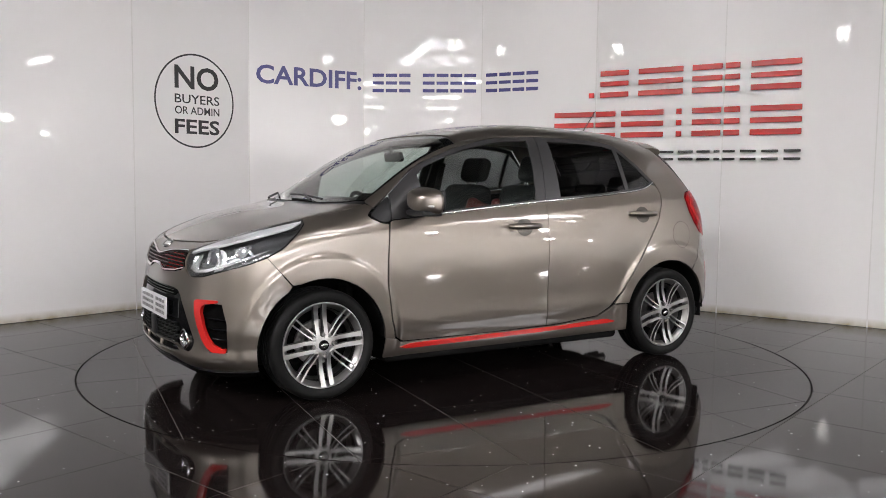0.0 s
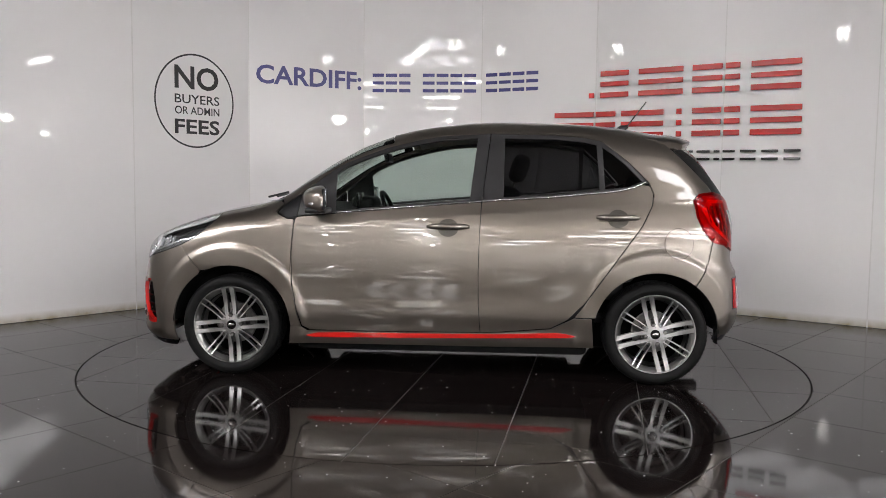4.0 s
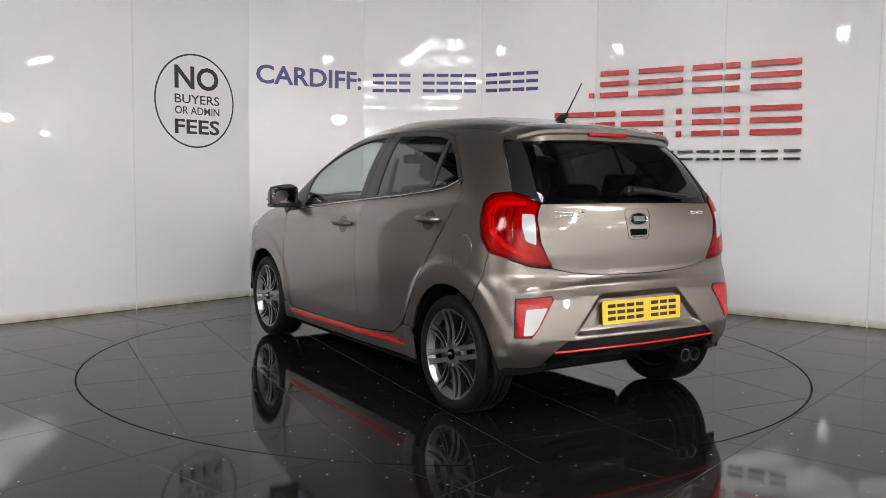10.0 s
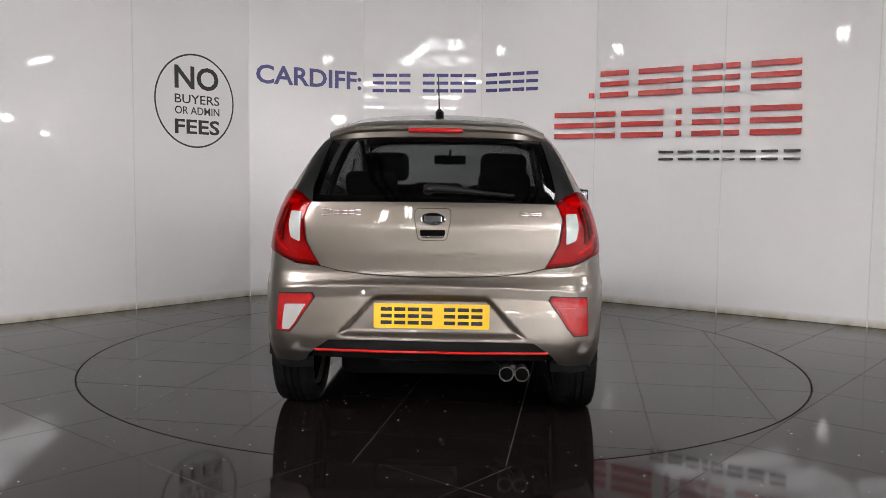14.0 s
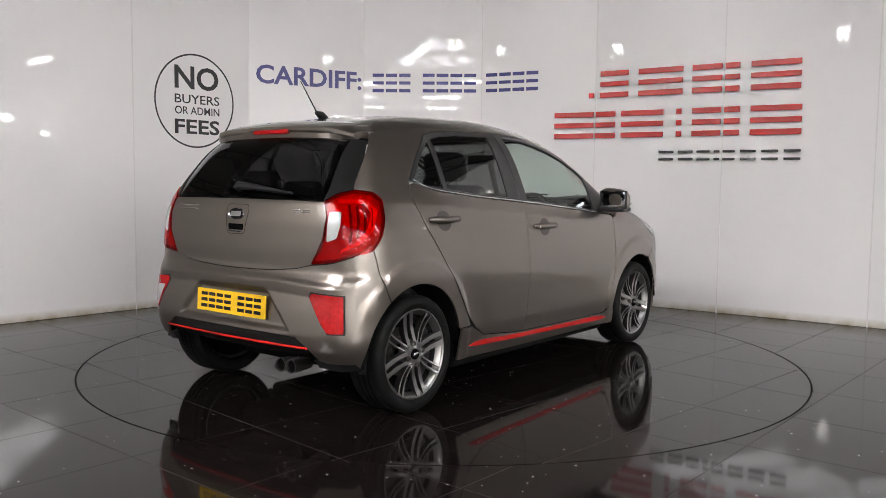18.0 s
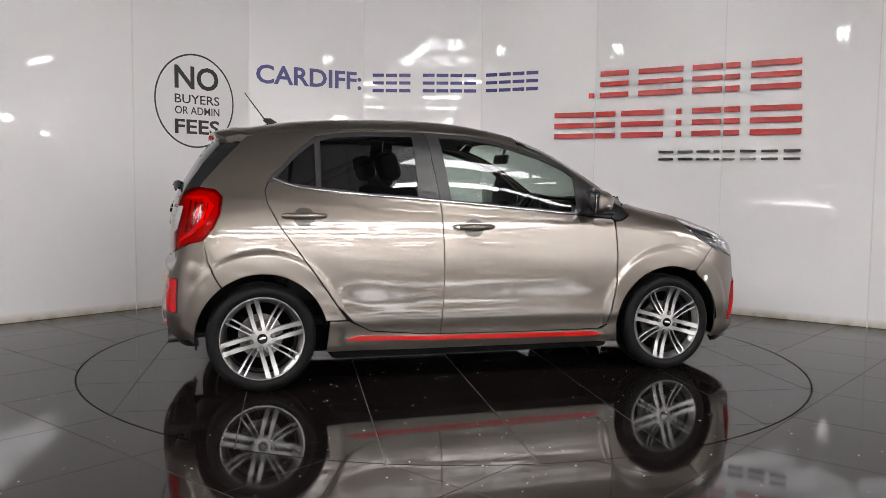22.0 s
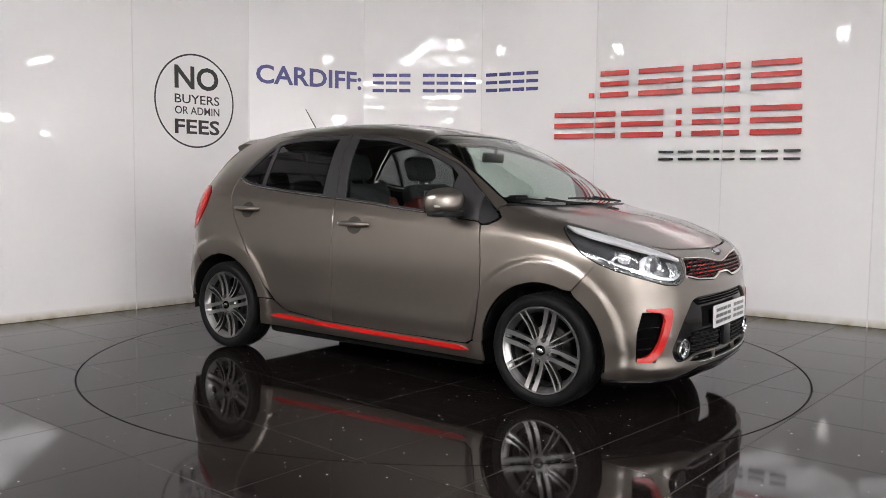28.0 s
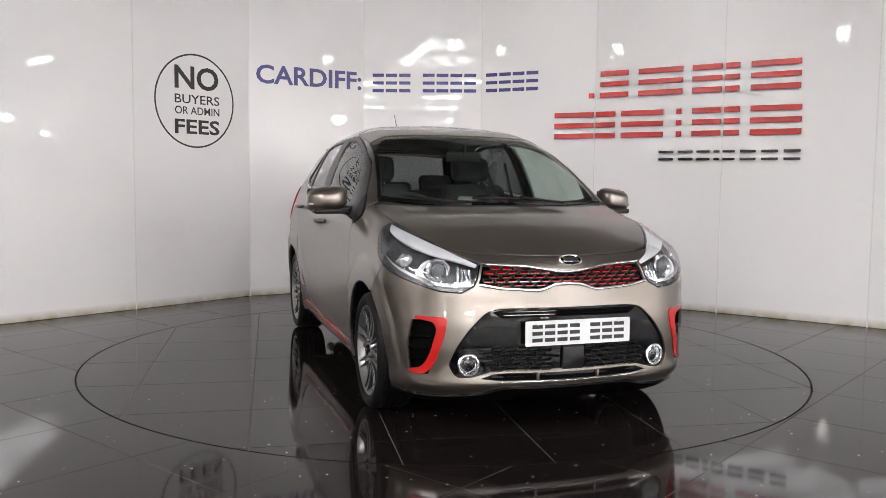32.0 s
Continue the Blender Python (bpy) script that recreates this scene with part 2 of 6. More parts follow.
def dense(loop, step):
    out = []
    for a, b in zip(loop, loop[1:] + loop[:1]):
        a, b = np.array(a, float), np.array(b, float)
        k = max(1, int(math.ceil(np.linalg.norm(b - a) / step)))
        out += [tuple(a + (b - a) * i / k) for i in range(k)]
    return out


def inside(px, py, loop):
    hit = np.zeros(len(px), bool)
    for (ax, ay), (bx, by) in zip(loop, loop[1:] + loop[:1]):
        if ay != by:
            hit ^= ((ay > py) != (by > py)) & (px < (bx - ax) * (py - ay) / (by - ay) + ax)
    return hit


# ---- car body form ----
def curve(xs, ys, sigma):
    """A smooth curve through a few stations, as a function."""
    g = np.linspace(min(xs) - 0.4, max(xs) + 0.4, 1600)
    order = np.argsort(xs)
    sx, sy = np.array(xs, float)[order], np.array(ys, float)[order]
    v = np.interp(g, sx, sy)
    lo, hi = g < sx[0], g > sx[-1]
    v[lo] = sy[0] + (g[lo] - sx[0]) * (sy[1] - sy[0]) / (sx[1] - sx[0])
    v[hi] = sy[-1] + (g[hi] - sx[-1]) * (sy[-1] - sy[-2]) / (sx[-1] - sx[-2])
    step = g[1] - g[0]
    k = np.exp(-0.5 * (np.arange(-200, 201) * step / sigma) ** 2)
    v = np.convolve(np.pad(v, 200, mode="reflect", reflect_type="odd"), k / k.sum(), mode="valid")
    return lambda q: np.interp(q, g, v)


WIDTH = curve([0.15, 0.21, 0.27, 0.31, 0.345, 0.39, 0.46, 0.56, 0.64, 0.70, 0.76, 0.82, 0.89, 0.935, 1.0, 1.05, 1.1, 1.15, 1.2, 1.25, 1.3, 1.35, 1.38, 1.46],
              [0.73, 0.757, 0.764, 0.767, 0.7765, 0.7800, 0.7820, 0.7892, 0.7935, 0.7925, 0.7885, 0.7815, 0.7705, 0.7575, 0.736, 0.7205, 0.704, 0.6865, 0.667, 0.6445, 0.619, 0.589, 0.569, 0.508], 0.023)
TOP = curve([2.0, 1.85, 1.75, 1.6, 1.45, 1.3, 1.12, 1.0, 0.917, 0.825, 0.66, 0.494, 0.328, 0.163, 0.0, -0.17, -0.33, -0.5, -0.66, -0.83, -1.0, -1.16, -1.33, -1.6],
            [0.65, 0.742, 0.79, 0.856, 0.91, 0.951, 0.986, 1.02, 1.068, 1.134, 1.242, 1.326, 1.384, 1.419, 1.44, 1.456, 1.461, 1.459, 1.455, 1.448, 1.433, 1.408, 1.378, 1.31], 0.03)
NOSE = curve([0.10, 0.18, 0.215, 0.24, 0.28, 0.34, 0.40, 0.50, 0.58, 0.66, 0.73, 0.80, 0.86, 1.5], [1.77, 1.822, 1.862, 1.872, 1.862, 1.861, 1.866, 1.862, 1.848, 1.838, 1.822, 1.788, 1.755, 1.58], 0.014)
TAIL = curve([0.15, 0.25, 0.34, 0.41, 0.52, 0.60, 0.66, 0.70, 0.80, 0.92, 1.02, 1.10, 1.20, 1.30, 1.37, 1.5],
             [-1.58, -1.655, -1.710, -1.722, -1.712, -1.698, -1.688, -1.668, -1.668, -1.662, -1.64, -1.60, -1.54, -1.48, -1.44, -1.37], 0.012)
WHEELS_X, WHEEL_Z = (1.2, -1.2), 0.288


def smax(a, b, k):
    h = np.maximum(k - np.abs(a - b), 0) / k
    return np.maximum(a, b) + h * h * k * 0.25


def ramp(v, a, b):
    q = np.clip((v - a) / (b - a), 0, 1)
    return q * q * (3 - 2 * q)


def tent(v, up, down):
    """A ridge of height one at zero that falls straight to nothing above and below."""
    return np.clip(1 - np.where(v > 0, v / up, -v / down), 0, 1)


def form(p):
    """How far a point of the car's space lies outside the body's skin."""
    x, y, z = p[:, 0], np.abs(p[:, 1]), p[:, 2]
    # the lower door's scoop, which runs up towards the rear arch
    line = z - 0.362 - 1.1 * np.maximum(0, -x - 0.25) ** 2
    w = WIDTH(z) - 0.004 * ramp(line, 0.17, -0.15) * ramp(x, -0.15, -0.65) * ramp(x, -1.06, -0.84) * ramp(z, 0.82, 0.6)
    w = w - 0.07 * np.maximum(0, x - 1.0) ** 2 - 0.05 * np.maximum(0, -x - 1.15) ** 2
    up = ramp(z, 0.95, 1.35)
    w = w - up * (0.055 * np.maximum(0, x + 0.2) ** 2 + 0.045 * np.maximum(0, -x - 0.3) ** 2)
    for wx in WHEELS_X:
        r = np.hypot(x - wx, z - WHEEL_Z) + 1e-6
        q = r + 0.035 * (1 - np.clip((z - WHEEL_Z) / r, 0, 1))
        w = w + 0.011 * ramp(q, 0.480, 0.438)
    # the shoulder crease under the windows
    w = w + 0.0055 * tent(z - 0.926 + 0.0735 * x, 0.055, 0.11) * ramp(x, 1.38, 1.0) * ramp(x, -1.52, -1.3)
    side = y - w
    fade = ramp(x, -0.1, 0.7)
    tx = x + fade * (0.0308 + 0.14 * (y * y - 0.36))
    slope = (TOP(tx + 0.01) - TOP(tx - 0.01)) / 0.02
    crown = (0.13 - 0.09 * fade) * (0.25 + 0.11 * fade - y * y) - 0.0143 * fade
    top = (z - TOP(tx) - crown) / np.sqrt(1 + slope * slope)
    front = x - (NOSE(z) - 0.20 * y * y)
    dent = ramp(y + 0.93 * (z - 0.435), 0.425, 0.385) * ramp(z, 0.415, 0.447) * ramp(z, 0.612, 0.580)
    ledge = tent(z - 0.655 + 0.05 * y * y, 0.022, 0.05) * ramp(y, 0.72, 0.66)
    rear = TAIL(z) + 0.10 * y * y + 0.024 * dent - 0.009 * ledge - x
    f = smax(side, front, 0.27)
    f = smax(f, rear, 0.20)
    f = smax(f, top, 0.13 - 0.075 * ramp(x, 1.40, 1.62))
    return smax(f, 0.148 - z, 0.04)


def normals(p):
    e = 0.004
    g = np.stack([form(p + d) - form(p - d) for d in np.eye(3) * e], 1)
    return g / np.linalg.norm(g, axis=1)[:, None]


def onto(start, way, reach, steps=90):
    """Where rays from start along way (both arrays) first enter the body."""
    ts = np.linspace(0, reach, steps)
    lo, hi, found = np.zeros(len(start)), np.full(len(start), reach), np.zeros(len(start), bool)
    for a, b in zip(ts[:-1], ts[1:]):
        inside = form(start + way * b) < 0
        new_hit = inside & ~found
        lo[new_hit], hi[new_hit] = a, b
        found |= inside
    for _ in range(22):
        mid = (lo + hi) / 2
        inside = form(start + way * mid[:, None]) < 0
        hi, lo = np.where(inside, mid, hi), np.where(inside, lo, mid)
    return start + way * hi[:, None]


# ---- the hall ----
WALL_DIRS = (48.6, 50.6, 31, -4, -29, -35, -35, -42, -55)
WALL_PTS = [Vector((-3.427, 0.808))]
for a in WALL_DIRS:
    WALL_PTS.append(WALL_PTS[-1] + 1.2 * Vector((math.cos(radians(a)), math.sin(radians(a)))))
WALL_TOP = 3.2


def panel_pose(i, s, z, out=0.0):
    """The pose on wall panel i, s metres along it at height z: x along, y up, z towards the room."""
    a, b = WALL_PTS[i], WALL_PTS[i + 1]
    d = (b - a).normalized()
    n = Vector((d.y, -d.x))
    p = a + d * s + n * out
    return Matrix(((d.x, 0, n.x, p.x), (d.y, 0, n.y, p.y), (0, 1, 0, z), (0, 0, 0, 1)))


def build_wall():
    wall = tagged(new("wall_north"), "curved backdrop wall of white gloss cladding sheets", "wall", kind="structure")
    for i in range(len(WALL_PTS) - 1):
        bm = prism([(0.002, 0.004), (1.198, 0.004), (1.198, WALL_TOP), (0.002, WALL_TOP)], -0.04, 0.0, panel_pose(i, 0, 0))
        part("panel", done(bm), CLADDING, wall)
    for i in range(1, len(WALL_PTS) - 1):
        bm = prism(rounded([(-0.005, 0.0), (0.005, 0.0), (0.005, WALL_TOP), (-0.005, WALL_TOP)], 0.002, 2), -0.03, 0.003, panel_pose(i, 0, 0))
        part("joint_strip", done(bm), SEAM, wall)
    return wall


build_wall()


def words(text, i, s0, s1, z0, z1, material, parent, name, stretch=True):
    """Lettering on a wall panel, fitted between s0 and s1 and z0 and z1."""
    cu = bpy.data.curves.new(name, "FONT")
    cu.body, cu.extrude, cu.resolution_u = text, 0.0006, 3
    cu.offset = 0.022 if text in ("NO", "FEES", "CARDIFF:") else 0.008
    tmp = new(name, cu)
    dg = bpy.context.evaluated_depsgraph_get()
    data = bpy.data.meshes.new_from_object(tmp.evaluated_get(dg))
    bpy.data.objects.remove(tmp)
    co = np.array([v.co for v in data.vertices])
    lo, hi = co.min(0), co.max(0)
    m = panel_pose(i, s0, z0, 0.0022) @ Matrix.Diagonal(((s1 - s0) / (hi[0] - lo[0]), (z1 - z0) / (hi[1] - lo[1]), 1, 1)) @ Matrix.Translation((-lo[0], -lo[1], 0))
    data.transform(m)
    data.materials.clear()
    return part(name, data, material, parent)


def bar_on(i, s0, s1, z0, z1, depth, material, parent, name="bar", out=0.0015, lean=0.0):
    bm = prism([(s0, z0), (s1, z0 + lean), (s1, z1 + lean), (s0, z1)], out, out + depth, panel_pose(i, 0, 0), 0.0)
    return part(name, done(bm), material, parent)


def build_signs():
    ring = tagged(new("round_wall_sticker"), "round black vinyl sticker with lettering on the white wall", "wall sticker")
    n = 72
    bm = bmesh.new()
    m = panel_pose(1, 0.609, 1.812, 0.002)
    vs = [[bm.verts.new(m @ Vector((rx * math.cos(2 * math.pi * k / n), rz * math.sin(2 * math.pi * k / n), h))) for k in range(n)]
          for rx, rz, h in ((0.412, 0.416, 0), (0.412, 0.416, 0.001), (0.397, 0.401, 0.001), (0.397, 0.401, 0))]
    for a, b in zip(vs, vs[1:] + vs[:1]):
        for k in range(n):
            bm.faces.new((a[k], a[(k + 1) % n], b[(k + 1) % n], b[k]))
    part("ring", done(bm), INK_BLACK, ring)
    words("NO", 1, 0.398, 0.855, 1.912, 2.118, INK_BLACK, ring, "lettering")
    words("BUYERS", 1, 0.398, 0.862, 1.786, 1.866, INK_BLACK, ring, "lettering")
    words("OR ADMIN", 1, 0.398, 0.862, 1.691, 1.760, INK_BLACK, ring, "lettering")
    words("FEES", 1, 0.396, 0.862, 1.518, 1.648, INK_BLACK, ring, "lettering")
    town = tagged(new("wall_lettering"), "navy vinyl town name and plain bars on the wall", "wall lettering")
    words("CARDIFF:", 2, 0.07, 1.172, 2.035, 2.216, INK_NAVY, town, "lettering")
    # the figures after it, as plain bars
    for i, s0, s1 in ((3, 0.090, 0.205), (3, 0.226, 0.341), (3, 0.362, 0.477), (3, 0.602, 0.722), (3, 0.742, 0.862), (3, 0.882, 1.002), (3, 1.022, 1.142),
                      (4, 0.046, 0.172), (4, 0.193, 0.319), (4, 0.340, 0.466), (4, 0.487, 0.613)):
        for z0, z1 in ((2.018, 2.052), (2.096, 2.128), (2.172, 2.206)):
            bar_on(i, s0, s1, z0, z1, 0.0008, INK_NAVY, town)
    sign = tagged(new("wall_sign"), "raised red and black acrylic bars of the dealer's sign", "wall sign")

    def raised(i, s0, s1, z0, z1, mat=SIGN_RED):
        bm = prism([(s0, z0), (s1, z0), (s1, z1), (s0, z1)], 0.012, 0.030, panel_pose(i, 0, 0), 0.0025)
        part("bar", done(bm), mat, sign)

    for i, s0, s1 in ((5, 0.055, 0.330), (5, 0.430, 0.842), (5, 0.926, 1.185), (6, 0.012, 0.136), (6, 0.228, 0.630)):
        for z0, z1 in ((1.916, 1.964), (2.018, 2.062), (2.112, 2.160)):
            raised(i, s0, s1, z0, z1)
    raised(4, 1.14, 1.19, 1.916, 1.964)
    for i, s0, s1 in ((4, 0.80, 1.19), (5, 0.015, 0.21), (5, 0.270, 0.672), (5, 0.792, 0.838), (5, 0.934, 1.185), (6, 0.012, 0.146), (6, 0.234, 0.646)):
        for z0, z1 in ((1.542, 1.590), (1.642, 1.688), (1.740, 1.788)):
            raised(i, s0, s1, z0, z1)
    for i, s0, s1 in ((5, 0.640, 0.775), (5, 0.82, 0.95), (5, 0.985, 1.10), (5, 1.135, 1.185), (6, 0.012, 0.115), (6, 0.16, 0.29), (6, 0.335, 0.47), (6, 0.515, 0.648)):
        for z0, z1 in ((1.332, 1.352), (1.398, 1.418)):
            raised(i, s0, s1, z0, z1, SIGN_BLACK)


build_signs()

RIM = 2.218


def clip(poly, a, b, c):
    """The piece of a convex outline where a x + b y <= c."""
    out = []
    for p, q in zip(poly, poly[1:] + poly[:1]):
        dp, dq = a * p[0] + b * p[1] - c, a * q[0] + b * q[1] - c
        if dp <= 0:
            out.append(p)
        if dp * dq < 0:
            t = dp / (dp - dq)
            out.append((p[0] + t * (q[0] - p[0]), p[1] + t * (q[1] - p[1])))
    return out


TILE, JOINT = 0.607, 0.0022


def slab(loop, holes, z0, z1):
    """A flat piece with an outline that may be hollow."""
    tris, pts = fill(loop, holes, 9.0)
    bm = bmesh.new()
    hi = [bm.verts.new((x, y, z1)) for x, y in pts]
    for t in tris:
        bm.faces.new([hi[k] for k in t])
    bmesh.ops.recalc_face_normals(bm, faces=bm.faces)
    ext = bmesh.ops.extrude_face_region(bm, geom=bm.faces[:])
    bmesh.ops.translate(bm, vec=(0, 0, z0 - z1), verts=[v for v in ext["geom"] if isinstance(v, bmesh.types.BMVert)])
    return bm


def fill(loop, holes, step):
    """Triangles over an outline with holes, with inner points every step."""
    from mathutils.geometry import delaunay_2d_cdt
    pts, edges = [], []
    for lp in (loop, *holes):
        k = len(pts)
        pts += [Vector(p) for p in lp]
        edges += [(k + i, k + (i + 1) % len(lp)) for i in range(len(lp))]
    a = np.array(loop)
    gx, gy = np.meshgrid(np.arange(a[:, 0].min() + step * 0.5, a[:, 0].max(), step), np.arange(a[:, 1].min() + step * 0.5, a[:, 1].max(), step))
    gx[1::2] += step * 0.5
    gx, gy = gx.ravel(), gy.ravel()
    keep = inside(gx, gy, loop)
    for h in holes:
        keep &= ~inside(gx, gy, h)
    bx = np.array([p for lp in (loop, *holes) for p in lp])
    if keep.any():
        qx, qy = gx[keep], gy[keep]
        far = np.ones(len(qx), bool)
        for u, v in bx:
            far &= (qx - u) ** 2 + (qy - v) ** 2 > (step * 0.55) ** 2
        pts += [Vector((u, v)) for u, v in zip(qx[far], qy[far])]
    co, _, tris, *_ = delaunay_2d_cdt(pts, edges, [], 0, 1e-7)
    co = np.array([tuple(v) for v in co])
    t = np.array([list(f) for f in tris])
    mid = co[t].mean(1)
    ok = inside(mid[:, 0], mid[:, 1], loop)
    for h in holes:
        ok &= ~inside(mid[:, 0], mid[:, 1], h)
    t = t[ok]
    d1, d2 = co[t[:, 1]] - co[t[:, 0]], co[t[:, 2]] - co[t[:, 0]]
    flip = d1[:, 0] * d2[:, 1] - d1[:, 1] * d2[:, 0] < 0
    t[flip] = t[flip][:, ::-1]
    return t, co


def build_table():
    table = tagged(new("turntable"), "flush round turntable of polished black granite tiles", "turntable")
    part("deck", done(lathe([(0.0, -0.06), (RIM - 0.007, -0.06), (RIM - 0.007, -0.0012), (0.0, -0.0012)], 128, "z")), GROUT, table)
    circle = [((RIM - 0.006) * math.cos(2 * math.pi * k / 160), (RIM - 0.006) * math.sin(2 * math.pi * k / 160)) for k in range(160)]
    turn = radians(-6.6)
    for i in range(-4, 4):
        for j in range(-4, 4):
            poly = [(x * math.cos(-turn) - y * math.sin(-turn), x * math.sin(-turn) + y * math.cos(-turn)) for x, y in circle]
            u0, v0 = i * TILE, j * TILE + 0.01
            for a, b, c in ((-1, 0, -(u0 + JOINT)), (1, 0, u0 + TILE - JOINT), (0, -1, -(v0 + JOINT)), (0, 1, v0 + TILE - JOINT)):
                poly = clip(poly, a, b, c) if poly else poly
            if len(poly) > 2:
                m = Matrix.Rotation(turn, 4, "Z")
                part("tile", done(prism(poly, -0.006, 0.0, m)), TABLE_STONE, table)
    return table


TABLE = build_table()


def build_floor():
    base = prism([(-22, -31), (22, -31), (22, 7), (-22, 7)], -0.12, -0.062)
    floor = part("floor", done(base), GROUT, None)
    tagged(floor, "polished black granite tile floor of the showroom", "floor", kind="structure")
    rim = [((RIM + 0.010) * math.cos(2 * math.pi * k / 128), (RIM + 0.010) * math.sin(2 * math.pi * k / 128)) for k in range(128)]
    part("joint_filler", done(slab([(-21.9, -30.9), (21.9, -30.9), (21.9, 6.9), (-21.9, 6.9)], [rim], -0.06, -0.0012)), GROUT, floor, "grey joint filler between the tiles")
    turn = radians(50.3)
    hole = [((RIM + 0.004) * math.cos(2 * math.pi * k / 128), (RIM + 0.004) * math.sin(2 * math.pi * k / 128)) for k in range(128)]
    cs, sn = math.cos(-turn), math.sin(-turn)
    hole = [(x * cs - y * sn, x * sn + y * cs) for x, y in hole]
    shared = done(prism([(JOINT, JOINT), (TILE - JOINT, JOINT), (TILE - JOINT, TILE - JOINT), (JOINT, TILE - JOINT)], -0.062, 0.0))
    rot = Matrix.Rotation(turn, 4, "Z")
    cube_v = [tuple(v.co) for v in shared.vertices]
    cube_f = [tuple(p.vertices) for p in shared.polygons]
    far_v, far_f = [], []
    for i in range(-48, 48):
        for j in range(-48, 48):
            u0, v0 = i * TILE - 0.03, j * TILE + 0.195
            p = rot @ Vector((u0 + TILE / 2, v0 + TILE / 2, 0))
            if abs(p.x) > 21 or p.y < -29.5 or p.y > 5.5:
                continue
            corners = [(u0 + JOINT, v0 + JOINT), (u0 + TILE - JOINT, v0 + JOINT), (u0 + TILE - JOINT, v0 + TILE - JOINT), (u0 + JOINT, v0 + TILE - JOINT)]
            dist = [math.hypot(*c) for c in corners]
            if max(dist) < RIM:
                continue
            near = -3.4 < p.y < 3.4 and abs(p.x) < 4.3
            if min(dist) < RIM + 0.02 or p.length < RIM + 0.35:
                cut = cut_tile(corners, hole)
                if cut is None:
                    continue
                ob = part("tile", cut, FLOOR_STONE, floor)
                ob.matrix_basis = rot
            elif near:
                ob = new("tile", shared)
                ob.parent = floor
                ob.matrix_basis = rot @ Matrix.Translation((u0, v0, 0))
            else:
                k, m = len(far_v), rot @ Matrix.Translation((u0, v0, 0))
                far_v += [tuple(m @ Vector(v)) for v in cube_v]
                far_f += [tuple(k + q for q in f) for f in cube_f]
    shared.materials.append(FLOOR_STONE)
    many = bpy.data.meshes.new("far_tiles")
    many.from_pydata(far_v, [], far_f)
    far = part("far_tiles", many, FLOOR_STONE, floor)
    far["kind"] = "stuff"


def cut_tile(corners, hole):
    """A square tile less the round of the turntable."""
    from mathutils.geometry import delaunay_2d_cdt
    sq = dense(corners, 0.2)
    pts = [Vector(p) for p in sq] + [Vector(p) for p in hole]
    a, b = len(sq), len(hole)
    edges = [(i, (i + 1) % a) for i in range(a)] + [(a + i, a + (i + 1) % b) for i in range(b)]
    co, _, tris, *_ = delaunay_2d_cdt(pts, edges, [], 0, 1e-6)
    co = np.array([tuple(v) for v in co])
    t = np.array([list(f) for f in tris])
    mid = co[t].mean(1)
    ok = inside(mid[:, 0], mid[:, 1], sq) & ~inside(mid[:, 0], mid[:, 1], hole)
    if not ok.any():
        return None
    bm = bmesh.new()
    vs = {}
    for f in t[ok]:
        for k in f:
            if k not in vs:
                vs[k] = bm.verts.new((co[k][0], co[k][1], 0.0))
        bm.faces.new([vs[k] for k in f])
    bmesh.ops.recalc_face_normals(bm, faces=bm.faces)
    ext = bmesh.ops.extrude_face_region(bm, geom=bm.faces[:])
    bmesh.ops.translate(bm, vec=(0, 0, -0.062), verts=[v for v in ext["geom"] if isinstance(v, bmesh.types.BMVert)])
    return done(bm)


